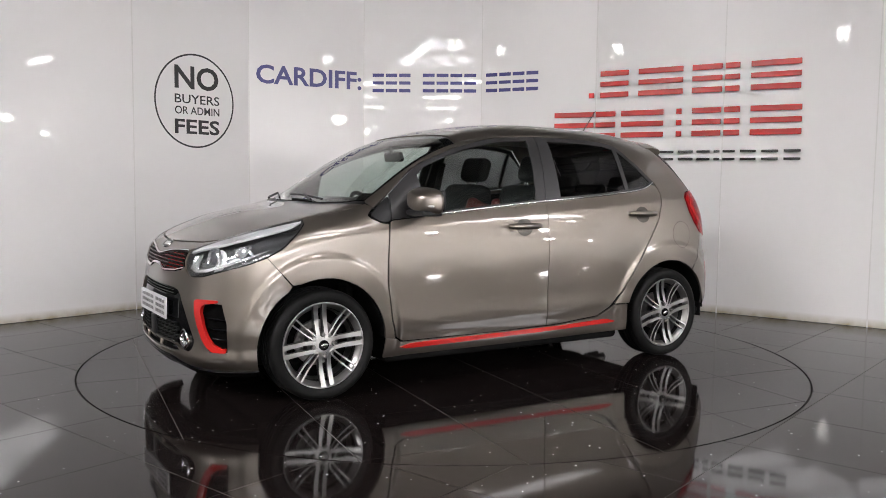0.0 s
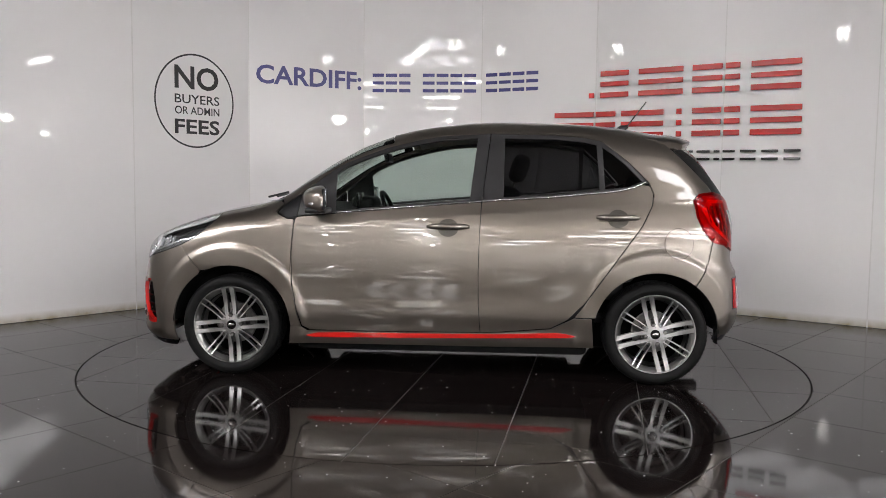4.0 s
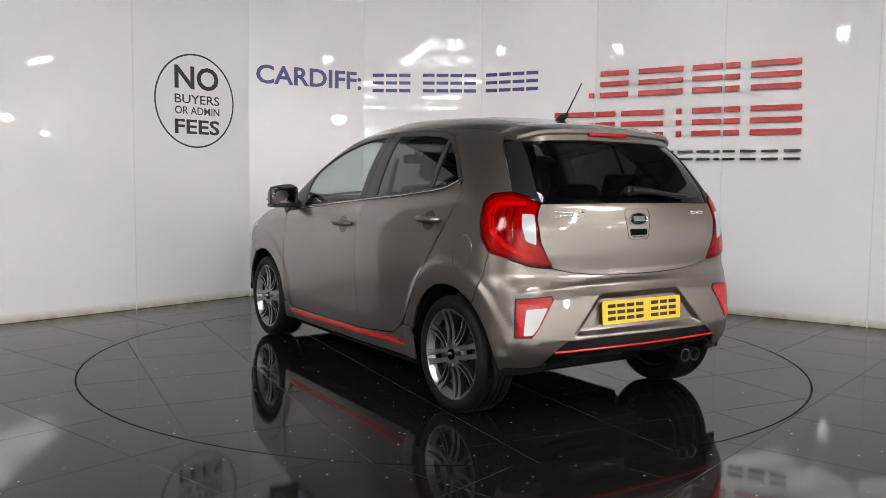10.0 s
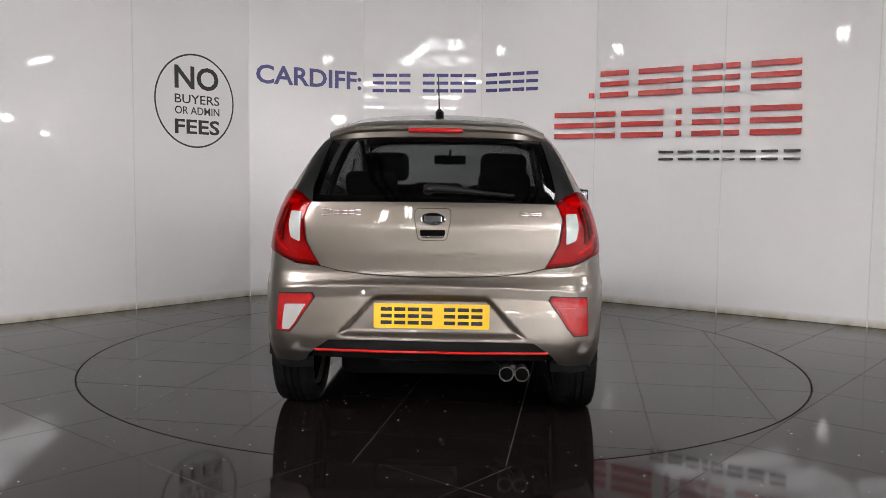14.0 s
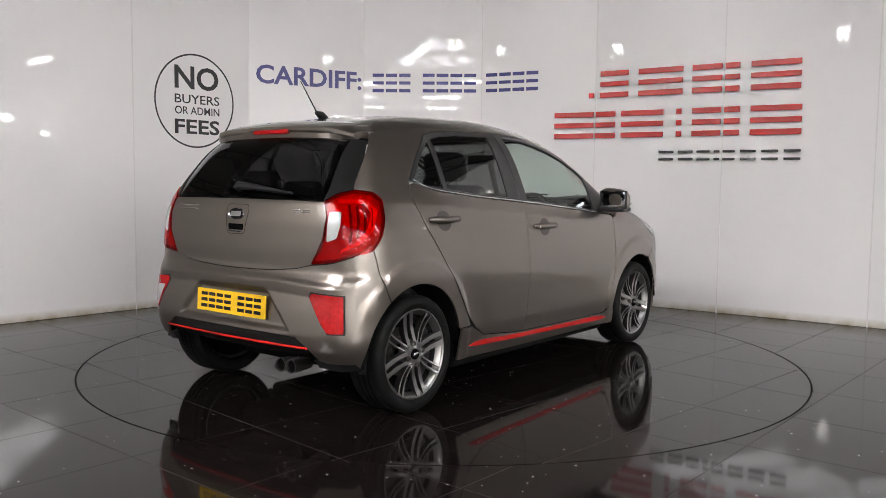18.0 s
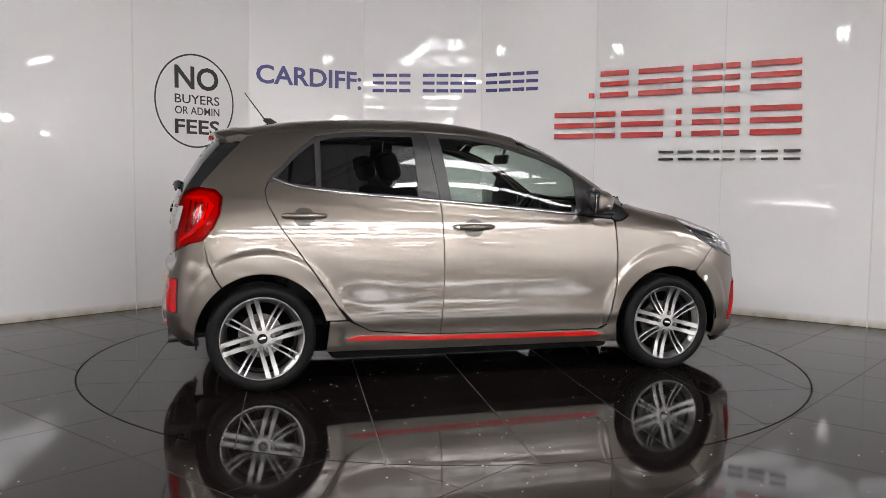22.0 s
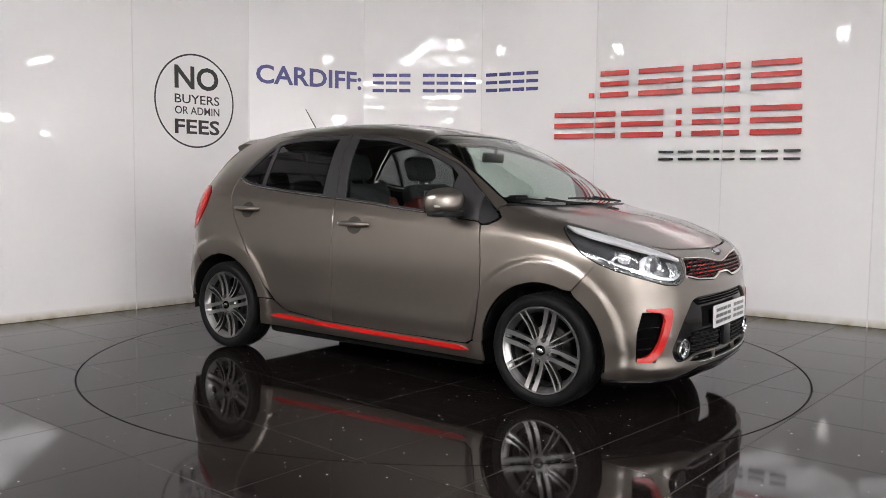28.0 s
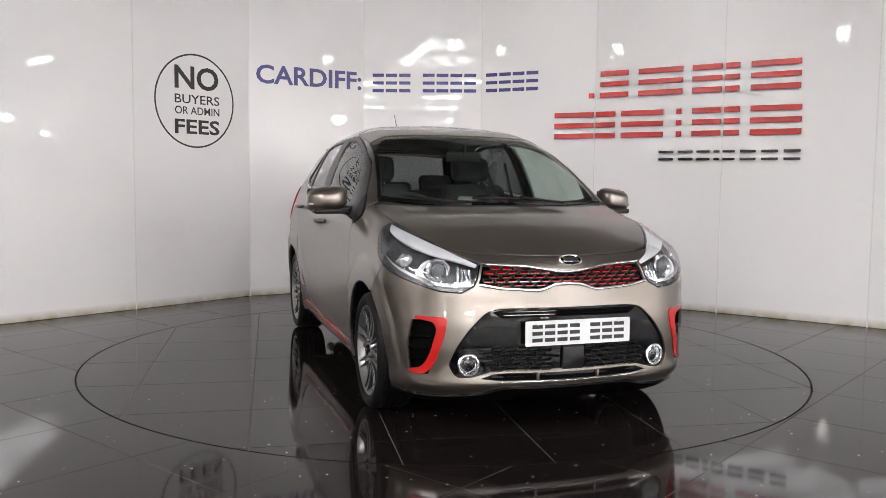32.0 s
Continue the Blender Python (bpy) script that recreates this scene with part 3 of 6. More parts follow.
def build_hall():
    """The rest of the hall, unseen: walls, roof with skylight bands (most added as fill light), trusses and hanging
    lamps.
    """
    # Walls out of view; the west one is darker to dim leftward reflections.
    for name, size, at in (("wall_south", (44, 0.2, 7.0), (0, -30.1, 3.4)), ("wall_west", (0.2, 37, 7.0), (-11.6, -12, 3.4)),
                           ("wall_east", (0.2, 37, 7.0), (21.6, -12, 3.4)), ("wall_back", (44, 0.2, 7.0), (0, 6.1, 3.4))):
        tagged(part(name, done(block(size, at)), DARK_WALL if name == "wall_west" else HALL_WALL, None), "plain painted wall of the hall, unseen, toned for the car's reflections", "wall", kind="structure")
    tagged(part("ceiling", done(block((44, 37, 0.15), (0, -12, 6.72))), HALL_ROOF, None), "grey sheet roof of the hall", "ceiling", kind="structure")
    band = None
    # After the first two rows, these sheets are added fill light out of view.
    for y, wide, x0, count in ((-4.35, 0.85, 4.1, 1), (-6.15, 0.3, 6.6, 1), (-8.6, 4.4, -9.6, 2), (-17.0, 1.6, 6.2, 5), (-21.0, 1.6, 6.2, 5), (-25.0, 1.6, 6.2, 5), (-21.0, 1.4, 3.1, 1), (-25.0, 1.4, 3.1, 1),
                               (-5.7, 1.8, 13.4, 2)):
        for k in range(count):
            at = pose(x0 + k * 3.1, y, 6.60)
            if band is None or wide != band[0]:
                sky = tagged(new("skylight"), "unseen glowing roof sheet, placed for fill light and reflections", "skylight", "roof skylights", "structure")
                part("glazing", done(block((2.96, wide, 0.02), (0, 0, 0), 0.004)), FILL_SHEET_WIDE if wide > 2 else FILL_SHEET_EAST if wide == 1.8 else SKYLIGHT_DULL if wide < 1.5 else FILL_SHEET_FAR, sky)
                for s in (-1, 1):
                    part("curb", done(block((3.06, 0.06, 0.10), (0, s * (wide / 2 + 0.03), 0.01))), BEAM, sky)
                sky.matrix_basis = at
                band = (wide, sky)
            else:
                copy_thing(band[1], at)
    pane = None
    for x, y in ((-6.25, -27.2), (-5.3, -27.0), (-4.35, -27.4), (-3.45, -27.0), (-4.05, -22.3), (-3.2, -22.6), (-8.6, -23.0), (-7.7, -23.2)):
        if pane is None:
            pane = tagged(new("roof_pane"), "narrow daylight pane in the hall roof", "skylight", "roof panes", "structure")
            part("glazing", done(block((0.55, 2.6, 0.02), (0, 0, 0), 0.004)), SKYLIGHT_DULL, pane)
            part("curb", done(block((0.06, 2.6, 0.10), (0.31, 0, 0.01))), BEAM, pane)
            pane.matrix_basis = pose(x, y, 6.60)
        else:
            copy_thing(pane, pose(x, y, 6.60))
    truss = None
    for k in range(-6, 7):
        at = pose(k * 3.1 + 1.55, -12, 0)
        if truss is None:
            truss = tagged(new("roof_truss"), "dark painted steel roof truss", "truss", "roof trusses", "structure")
            part("top_chord", done(block((0.10, 35.8, 0.10), (0, 0, 6.50))), BEAM, truss)
            part("bottom_chord", done(block((0.10, 35.8, 0.10), (0, 0, 5.75))), BEAM, truss)
            for j in range(-11, 11):
                a, b = (0, j * 1.6, 5.78), (0, j * 1.6 + 0.8, 6.47)
                c = (0, j * 1.6 + 1.6, 5.78)
                part("brace", done(tube([a, b], 0.035, 4)), BEAM, truss)
                part("brace", done(tube([b, c], 0.035, 4)), BEAM, truss)
            truss.matrix_basis = at
        else:
            copy_thing(truss, at)
    fixture = None
    far = [(x0 + 3.4 * k, y, turn) for y, x0, turn in ((-17.5, -8.6, 0), (-22.6, -7.2, 0), (-27.4, -8.0, 0)) for k in range(8)]
    for x, y, turn in far + list(((2.9, -4.45, 20), (16.0, -5.1, -34), (11.6, -6.2, -36), (-3.3, -12.3, 75), (-1.6, -9.5, 80), (-2.6, -10.4, 70), (-10.6, -4.9, 35), (-6.6, -8.2, 44))):
        at = pose(x, y, 4.5, 0, 0, turn)
        if fixture is None:
            fixture = tagged(new("tube_light"), "twin fluorescent tube light hanging from the roof, lit", "ceiling light", "hanging tube lights")
            part("housing", done(block((1.55, 0.26, 0.05), (0, 0, 0.05), 0.01)), simple("white_housing", (0.75, 0.75, 0.75), 0.4), fixture)
            for s in (-0.07, 0.07):
                part("tube", done(tube([(-0.74, s, 0.0), (0.74, s, 0.0)], 0.02, 10), 60), TUBE, fixture)
            for s in (-0.6, 0.6):
                part("hanger", done(tube([(s, 0, 0.06), (s, 0, 2.14)], 0.006, 6)), BEAM, fixture)
            fixture.matrix_basis = at
        else:
            copy_thing(fixture, at)
    globe = glow("lit_globe", (1.0, 0.98, 0.95), 90.0)
    for x, y, z, big in ((18.0, -10.3, 3.4, 1.0), (-3.95, -26.0, 3.83, 0.7), (-7.7, -26.0, 3.4, 0.6), (18.0, -6.8, 3.0, 0.7), (18.4, -5.8, 2.5, 0.4), (17.0, -12.6, 3.3, 0.4), (7.0, -26.0, 3.6, 0.7)):
        bay = tagged(new("bay_lamp"), "round hanging hall lamp with a bright globe, lit", "hanging lamp", "hall lamps")
        bay.location = (x, y, z)
        part("globe", done(lathe([(r * big, h * big) for r, h in ((0.0, -0.2), (0.10, -0.18), (0.18, -0.08), (0.2, 0.0), (0.17, 0.10), (0.06, 0.17))], 24, "z"), 60), globe, bay)
        part("cap", done(lathe([(r * big, h * big) for r, h in ((0.19, 0.04), (0.16, 0.16), (0.05, 0.24), (0.0, 0.24))], 24, "z"), 40), BEAM, bay)
        part("cable", done(tube([(0, 0, 0.2 * big), (0, 0, 6.65 - z)], 0.008, 6)), BEAM, bay)


build_hall()


# ---- panels cut from the body's form ----
RAD = 0.8


def cast(kind, uv):
    """Points of a flat layout set onto the body: from the side, above, behind, or round the nose or the tail."""
    u, v = uv[:, 0], uv[:, 1]
    z, one = np.zeros(len(u)), np.ones(len(u))
    if kind == "side":
        return onto(np.stack([u, one * 1.1, v], 1), np.stack([z, -one, z], 1), 1.0)
    if kind == "top":
        return onto(np.stack([u, v, one * 1.7], 1), np.stack([z, z, -one], 1), 1.5, 120)
    if kind == "rear":
        return onto(np.stack([-2.2 * one, u, v], 1), np.stack([one, z, z], 1), 1.3, 120)
    a = u / RAD
    s = 1 if kind == "nose" else -1
    way = np.stack([-s * np.cos(a), -np.sin(a), z], 1)
    return onto(np.stack([s * 1.0 * one, z, v], 1) - way * 1.4, way, 1.35, 120)


def arc(pts):
    """Layout points of (degrees round the end, height)."""
    return [(radians(a) * RAD, z) for a, z in pts]


def round_end(pts, end):
    """Side layout points turned into (degrees round the end, height)."""
    q = cast("side", np.array(pts, float))
    return [(math.degrees(math.atan2(v[1], end * v[0] - 1.0)), float(v[2])) for v in q]


def top_end(pts):
    """Bonnet layout points turned into (degrees round the nose, height)."""
    q = cast("top", np.array(pts, float))
    return [(math.degrees(math.atan2(v[1], v[0] - 1.0)), float(v[2])) for v in q]


def rear_end(pts):
    """Tailgate layout points turned into (degrees round the tail, height)."""
    q = cast("rear", np.array(pts, float))
    return [(math.degrees(math.atan2(v[1], -v[0] - 1.0)), float(v[2])) for v in q]


def sheet(loop, kind, holes=(), lift=0.0, thick=0.014, step=0.03, side=1):
    """The mesh of a body panel with rolled-in edges."""
    loop = dense(loop, step)
    holes = [dense(h, step) for h in holes]
    tris, uv = fill(loop, holes, step)
    p = cast(kind, uv)
    n = normals(p)
    p = p + n * lift
    if kind in ("side",):
        tris = tris[:, ::-1]
    if kind in ("rear", "tail"):
        tris = tris[:, ::-1]
    a, b, c = p[tris[:, 0]], p[tris[:, 1]], p[tris[:, 2]]
    if np.mean(np.sum(np.cross(b - a, c - a) * n[tris[:, 0]], 1)) < 0:
        tris = tris[:, ::-1]
    seen = {}
    for t in tris:
        for i, j in ((t[0], t[1]), (t[1], t[2]), (t[2], t[0])):
            seen[(i, j)] = seen.get((i, j), 0) + 1
    verts, norm, faces = p.tolist(), n.tolist(), [tuple(t) for t in tris]
    if thick:
        for (i, j) in seen:
            if (j, i) not in seen:
                d = p[j] - p[i]
                out = np.cross(d, n[i])
                out = out / (np.linalg.norm(out) + 1e-12)
                k = len(verts)
                mid = (n[i] + out) / 1.4142
                e = 0.0015
                verts += [p[i].tolist(), p[j].tolist(), (p[j] - n[j] * e + out * e * 0.8).tolist(), (p[i] - n[i] * e + out * e * 0.8).tolist(), (p[j] - n[j] * thick).tolist(), (p[i] - n[i] * thick).tolist()]
                norm += [n[i].tolist(), n[j].tolist(), out.tolist(), out.tolist(), out.tolist(), out.tolist()]
                faces += [(k + 1, k, k + 3, k + 2), (k + 2, k + 3, k + 5, k + 4)]
    verts, norm = np.array(verts), np.array(norm)
    if side < 0:
        verts[:, 1] *= -1
        norm[:, 1] *= -1
        faces = [f[::-1] for f in faces]
    data = bpy.data.meshes.new("panel")
    data.from_pydata(verts.tolist(), [], faces)
    data.polygons.foreach_set("use_smooth", [True] * len(faces))
    data.normals_split_custom_set_from_vertices(norm.tolist())
    return data


def mirrored(half):
    """A full outline from its half with second value positive, centre to centre."""
    return half + [(a, -b) for a, b in half[::-1] if b > 1e-6]


def mirrored_u(half):
    return half + [(-a, b) for a, b in half[::-1] if a > 1e-6]


def seam_heights(xs, ys):
    q = cast("top", np.array(list(zip(xs, ys))))
    return [(float(a), float(b)) for a, b in q[:, (0, 2)]]


RAIL = curve([1.1, 0.95, 0.8, 0.6, 0.4, 0.2, 0.0, -0.5, -1.0, -1.3], [0.685, 0.662, 0.632, 0.592, 0.562, 0.545, 0.538, 0.530, 0.510, 0.492], 0.05)
HOOD_SIDE = curve([0.9, 1.1, 1.28, 1.4, 1.5, 1.6, 1.66], [0.676, 0.672, 0.662, 0.63, 0.585, 0.535, 0.49], 0.03)
BELT = curve([0.85, 0.633, 0.314, 0.0, -0.32, -0.64, -0.96, -1.06, -1.13], [0.915, 0.935, 0.964, 0.993, 1.019, 1.042, 1.074, 1.092, 1.125], 0.03)


def ring_pts(cx, r, a0, a1, n=18):
    return [(cx + r * math.cos(radians(a0 + (a1 - a0) * i / (n - 1))), WHEEL_Z + r * math.sin(radians(a0 + (a1 - a0) * i / (n - 1)))) for i in range(n)]


CAR = tagged(new("car"), "taupe metallic five-door hatchback with red accents on the turntable", "car")
ARCH = 0.340


def both(name, loop, kind, material, label="", parent=None, **more):
    out = []
    for s in (1, -1):
        out.append(part(name, sheet(loop, kind, side=s, **more), material, (parent[0 if s > 0 else 1] if parent else CAR), label))
    return out


def build_skin():
    xs = np.linspace(0.92, -1.25, 34)
    rail = seam_heights(xs, RAIL(xs))
    # front wing
    hs = np.linspace(0.93, 1.272, 10)
    wing_top = seam_heights(hs, HOOD_SIDE(hs) + 0.002)
    wing = ([(0.797, 0.2915), (0.851, 0.2935)] + ring_pts(1.2, ARCH + 0.006, 178, 68, 16) + [(1.372, 0.603), (1.430, 0.668), (1.493, 0.741), (1.41, 0.784), (1.34, 0.845), (1.285, 0.898)]
            + wing_top[::-1] + [(0.905, 0.985), (0.945, 0.943), (0.93, 0.925), (0.873, 0.899), (0.838, 0.897), (0.838, 0.866), (0.851, 0.707), (0.848, 0.548), (0.823, 0.388)])
    both("front_wing", wing, "side", PAINT, step=0.014)
    # side frame: windscreen pillar, roof rail and rear quarter
    frame_low = [(0.898, 0.985), (0.80, 1.056), (0.635, 1.184), (0.558, 1.229), (0.32, 1.318), (0.128, 1.366), (0.0, 1.388), (-0.275, 1.402), (-0.64, 1.397), (-0.80, 1.384), (-0.905, 1.363), (-1.045, 1.245), (-1.158, 1.128),
                 (-1.182, 1.061), (-1.171, 0.998), (-1.117, 0.887), (-1.026, 0.759), (-0.934, 0.631), (-0.84, 0.492), (-0.812, 0.452), (-0.757, 0.375), (-0.855, 0.3745)]
    quarter = ring_pts(-1.2, ARCH + 0.006, 141, 48, 16) + [(-1.432, 0.610), (-1.47, 0.70), (-1.492, 0.806), (-1.437, 0.87), (-1.403, 0.945), (-1.390, 1.035), (-1.425, 1.073), (-1.51, 1.083), (-1.43, 1.175), (-1.36, 1.25), (-1.295, 1.315)]
    q = ring_pts(-1.2, ARCH + 0.006, 14.5, 126, 20)
    rear_arch = [(x, z) for x, z in q]
    loop = rail[:1] + frame_low + rear_arch + quarter[16:] + rail[::-1][:-1]
    both("side_frame", loop, "side", PAINT, step=0.014)
    # doors
    fd = [(-0.2245, 0.279), (0.31, 0.272), (0.74, 0.272), (0.786, 0.296), (0.815, 0.388), (0.840, 0.548), (0.843, 0.707), (0.830, 0.866), (0.822, 0.905)]
    bx = np.linspace(0.81, -0.222, 16)
    fd += [(float(x), float(BELT(x)) - 0.006) for x in bx] + [(-0.214, 0.813), (-0.210, 0.621), (-0.213, 0.428)]
    doors = both("front_door", fd, "side", PAINT, step=0.018)
    rd = [(-0.2185, 0.428), (-0.2155, 0.621), (-0.2195, 0.813)]
    bx = np.linspace(-0.2285, -1.12, 16)
    rd += [(float(x), float(BELT(x)) - 0.006) for x in bx]
    rd += [(-1.158, 1.105), (-1.174, 1.061), (-1.163, 0.998), (-1.109, 0.889), (-1.018, 0.761), (-0.926, 0.633), (-0.804, 0.456), (-0.712, 0.36), (-0.618, 0.309), (-0.331, 0.283), (-0.2305, 0.279)]
    rdoors = both("rear_door", rd, "side", PAINT, step=0.016)
    # window frames and glass
    wf = [(0.60, 0.950), (0.607, 1.160), (0.555, 1.200), (0.42, 1.258), (0.319, 1.290), (0.22, 1.318), (0.128, 1.339), (0.0, 1.362), (-0.198, 1.374), (-0.160, 1.020), (0.0, 1.005), (0.314, 0.977)]
    bx = np.linspace(-0.224, 0.812, 14)
    ff = [(0.797, 1.050), (0.632, 1.178), (0.556, 1.224), (0.32, 1.313), (0.128, 1.361), (0.0, 1.383), (-0.266, 1.397), (-0.245, 1.19)] + [(float(x), float(BELT(x)) + 0.004) for x in bx]
    both("window_frame", ff, "side", PILLAR_BLACK, "dark window frame and pillar", doors, holes=[wf], lift=0.001)
    both("window_glass", wf, "side", GLASS_CLEAR, "clear green-tinted window glass", doors, lift=-0.006, thick=0)
    wr = [(-0.345, 1.036), (-0.350, 1.374), (-0.642, 1.370), (-0.79, 1.357), (-0.872, 1.338), (-0.882, 1.082), (-0.64, 1.054)]
    wq = [(-0.908, 1.086), (-0.902, 1.328), (-0.96, 1.286), (-1.031, 1.225), (-1.118, 1.132), (-1.04, 1.102)]
    bx = np.linspace(-0.230, -1.118, 14)
    fr = [(-0.2515, 1.19), (-0.273, 1.397), (-0.64, 1.392), (-0.80, 1.379), (-0.902, 1.358), (-1.04, 1.241), (-1.150, 1.127)]
    fr = fr[::-1] + [(float(x), float(BELT(x)) + 0.004) for x in bx]
    both("window_frame", fr, "side", PILLAR_BLACK, "dark window frame and pillar", rdoors, holes=[wr, wq], lift=0.001)
    both("window_glass", wr, "side", GLASS_DARK, "dark privacy glass", rdoors, lift=-0.006, thick=0)
    both("quarter_glass", wq, "side", GLASS_DARK, "dark privacy glass", rdoors, lift=-0.006, thick=0)
    # chrome strips along the belt
    for d, x0, x1 in ((doors, 0.60, -0.2225), (rdoors, -0.2295, -1.135)):
        q = cast("side", np.array([(x, float(BELT(x)) + 0.001) for x in np.linspace(x0, x1, 26)]))
        q = q + normals(q) * 0.003
        for k, sy in enumerate((1, -1)):
            part("belt_strip", done(tube([(p[0], sy * p[1], p[2]) for p in q], 0.0052, 8), 70), CHROME, d[k], "chrome belt strip")
    # black corner trims before the doors
    both("corner_trim", rounded([(0.930, 0.940), (0.898, 0.970), (0.803, 1.044), (0.818, 0.912), (0.870, 0.905)], 0.02), "side", BLACK_TRIM, "black corner trim", lift=0.002)
    # sills and their red strips
    sill = [(0.852, 0.292), (0.79, 0.286), (0.76, 0.264), (0.31, 0.265), (-0.23, 0.272), (-0.331, 0.276), (-0.618, 0.301), (-0.70, 0.34), (-0.75, 0.366), (-0.845, 0.368), (-0.860, 0.205), (-0.33, 0.198), (0.862, 0.193)]
    both("sill", sill, "side", PAINT, lift=0.006)
    strip = [(0.768, 0.240), (0.70, 0.256), (0.62, 0.259), (0.2, 0.263), (-0.33, 0.2705), (-0.648, 0.284), (-0.70, 0.281), (-0.765, 0.265), (-0.70, 0.258), (-0.33, 0.249), (0.2, 0.239), (0.62, 0.232), (0.72, 0.231)]
    both("sill_strip", strip, "side", RED, "bright red sill strip", lift=0.013, thick=0.01)
    both("fuel_flap", ring_shape(-1.31, 0.795, 0.076, 0.083), "side", PAINT, lift=0.003, thick=0.003, step=0.014)
    both_gap = ring_shape(-1.31, 0.795, 0.0785, 0.0855)
    part("flap_gap", sheet(both_gap, "side", lift=0.0018, thick=0, step=0.014), GAP, CAR)
    bpy.data.objects.remove([o for o in CAR.children if o.name.startswith("fuel_flap")][1])
    # roof, windscreen, bonnet
    xr = np.linspace(0.29, -1.235, 22)
    roof = [(0.335, 0.0), (0.325, 0.2), (0.305, 0.40)] + [(float(x), float(RAIL(x)) - 0.003) for x in xr] + [(-1.24, 0.3), (-1.245, 0.0)]
    part("roof", sheet(mirrored(roof), "top", step=0.035), PAINT, CAR)
    xw = np.linspace(0.30, 0.915, 12)
    ws = [(0.347, 0.0), (0.337, 0.2), (0.315, 0.42)] + [(float(x), float(RAIL(x)) - 0.006) for x in xw] + [(0.985, 0.52), (1.035, 0.36), (1.06, 0.18), (1.066, 0.0)]
    wh = [(0.385, 0.0), (0.375, 0.2), (0.35, 0.42)] + [(float(x), float(RAIL(x)) - 0.020) for x in np.linspace(0.36, 0.88, 9)] + [(0.945, 0.50), (0.992, 0.35), (1.015, 0.18), (1.02, 0.0)]
    screen = part("windscreen", sheet(mirrored(ws), "top", lift=-0.004, thick=0, step=0.04), GLASS_CLEAR, CAR, "clear windscreen glass")
    part("windscreen_border", sheet(mirrored(ws), "top", holes=[mirrored(wh)], lift=-0.007, thick=0.004, step=0.04), BLACK_GLOSS, CAR, "black glass border")
    hx = np.linspace(0.945, 1.645, 16)
    hood = [(1.758, 0.0), (1.752, 0.12), (1.733, 0.26), (1.70, 0.40)] + [(float(x), float(HOOD_SIDE(x)) - 0.003) for x in hx[::-1]] + [(1.005, 0.60), (1.075, 0.42), (1.11, 0.22), (1.12, 0.0)]
    part("bonnet", sheet(mirrored(hood), "top", step=0.022), PAINT, CAR)
    cowl = [(1.116, 0.0), (1.106, 0.22), (1.071, 0.42), (1.00, 0.60), (0.94, 0.665), (0.918, 0.655), (0.99, 0.52), (1.04, 0.36), (1.064, 0.18), (1.070, 0.0)]
    part("cowl", sheet(mirrored(cowl), "top", lift=-0.008), BLACK_TRIM, CAR, "black plastic cowl under the wipers")
    # tailgate and rear glass
    gate = [(0.0, 0.694), (0.15, 0.696), (0.30, 0.702), (0.42, 0.715), (0.508, 0.735), (0.535, 0.78), (0.572, 0.85), (0.584, 0.955), (0.568, 1.0), (0.553, 1.022), (0.3, 1.026), (0.0, 1.027)]
    part("tailgate", sheet(mirrored_u(gate), "rear", step=0.02), PAINT, CAR)
    rg = [(0.0, 1.033), (0.3, 1.032), (0.552, 1.028), (0.612, 1.072), (0.588, 1.17), (0.560, 1.27), (0.545, 1.325), (0.3, 1.352), (0.0, 1.356)]
    rh = [(0.0, 1.050), (0.3, 1.050), (0.53, 1.060), (0.50, 1.19), (0.455, 1.315), (0.25, 1.335), (0.0, 1.338)]
    part("rear_window", sheet(mirrored_u(rg), "rear", lift=-0.004, thick=0.004), GLASS_DARK, CAR, "dark privacy glass rear window")
    edge = cast("side", np.array([(-1.505, 1.078), (-1.47, 1.13), (-1.43, 1.175), (-1.36, 1.25), (-1.300, 1.310)]))
    fin = [(0.552, 1.031), (0.604, 1.060)] + [(float(q[1]) - 0.002, float(q[2])) for q in edge] + [(0.497, 1.322), (0.514, 1.27), (0.540, 1.17), (0.558, 1.085)]
    for s in (1, -1):
        part("window_fin", sheet([(u * s, z) for u, z in fin], "rear", lift=0.001, thick=0.006, step=0.02), PLASTIC, CAR, "black trim beside the rear window")
    part("rear_window_border", sheet(mirrored_u(rg), "rear", holes=[mirrored_u(rh)], lift=-0.009, thick=0.004), BLACK_GLOSS, CAR, "black glass border")


def ring_shape(cx, cz, rx, rz, n=28):
    return [(cx + rx * math.cos(2 * math.pi * k / n), cz + rz * math.sin(2 * math.pi * k / n)) for k in range(n)]


build_skin()

BONNET_NOSE = [(1.758, 0.0), (1.752, 0.12), (1.733, 0.26), (1.70, 0.40)]
LAMP_TOP = top_end([(x, float(HOOD_SIDE(x)) + 0.003) for x in np.linspace(1.274, 1.640, 8)])
HEADLAMP = (LAMP_TOP + [(31.4, 0.784), (27.7, 0.764), (27.9, 0.70), (28.9, 0.668), (31.8, 0.640), (37.4, 0.648), (45.0, 0.682), (51.8, 0.713)]
            + round_end([(1.497, 0.747), (1.416, 0.790), (1.345, 0.850), (1.29, 0.902)], 1))
TAILLAMP = (round_end([(-1.498, 0.803), (-1.443, 0.868), (-1.409, 0.944), (-1.396, 1.033), (-1.428, 1.067), (-1.505, 1.077)], -1)
            + rear_end([(0.604, 1.060), (0.559, 1.024), (0.574, 1.0), (0.590, 0.955), (0.578, 0.85), (0.541, 0.78), (0.514, 0.738)]) + [(45.5, 0.752), (51.2, 0.782)])


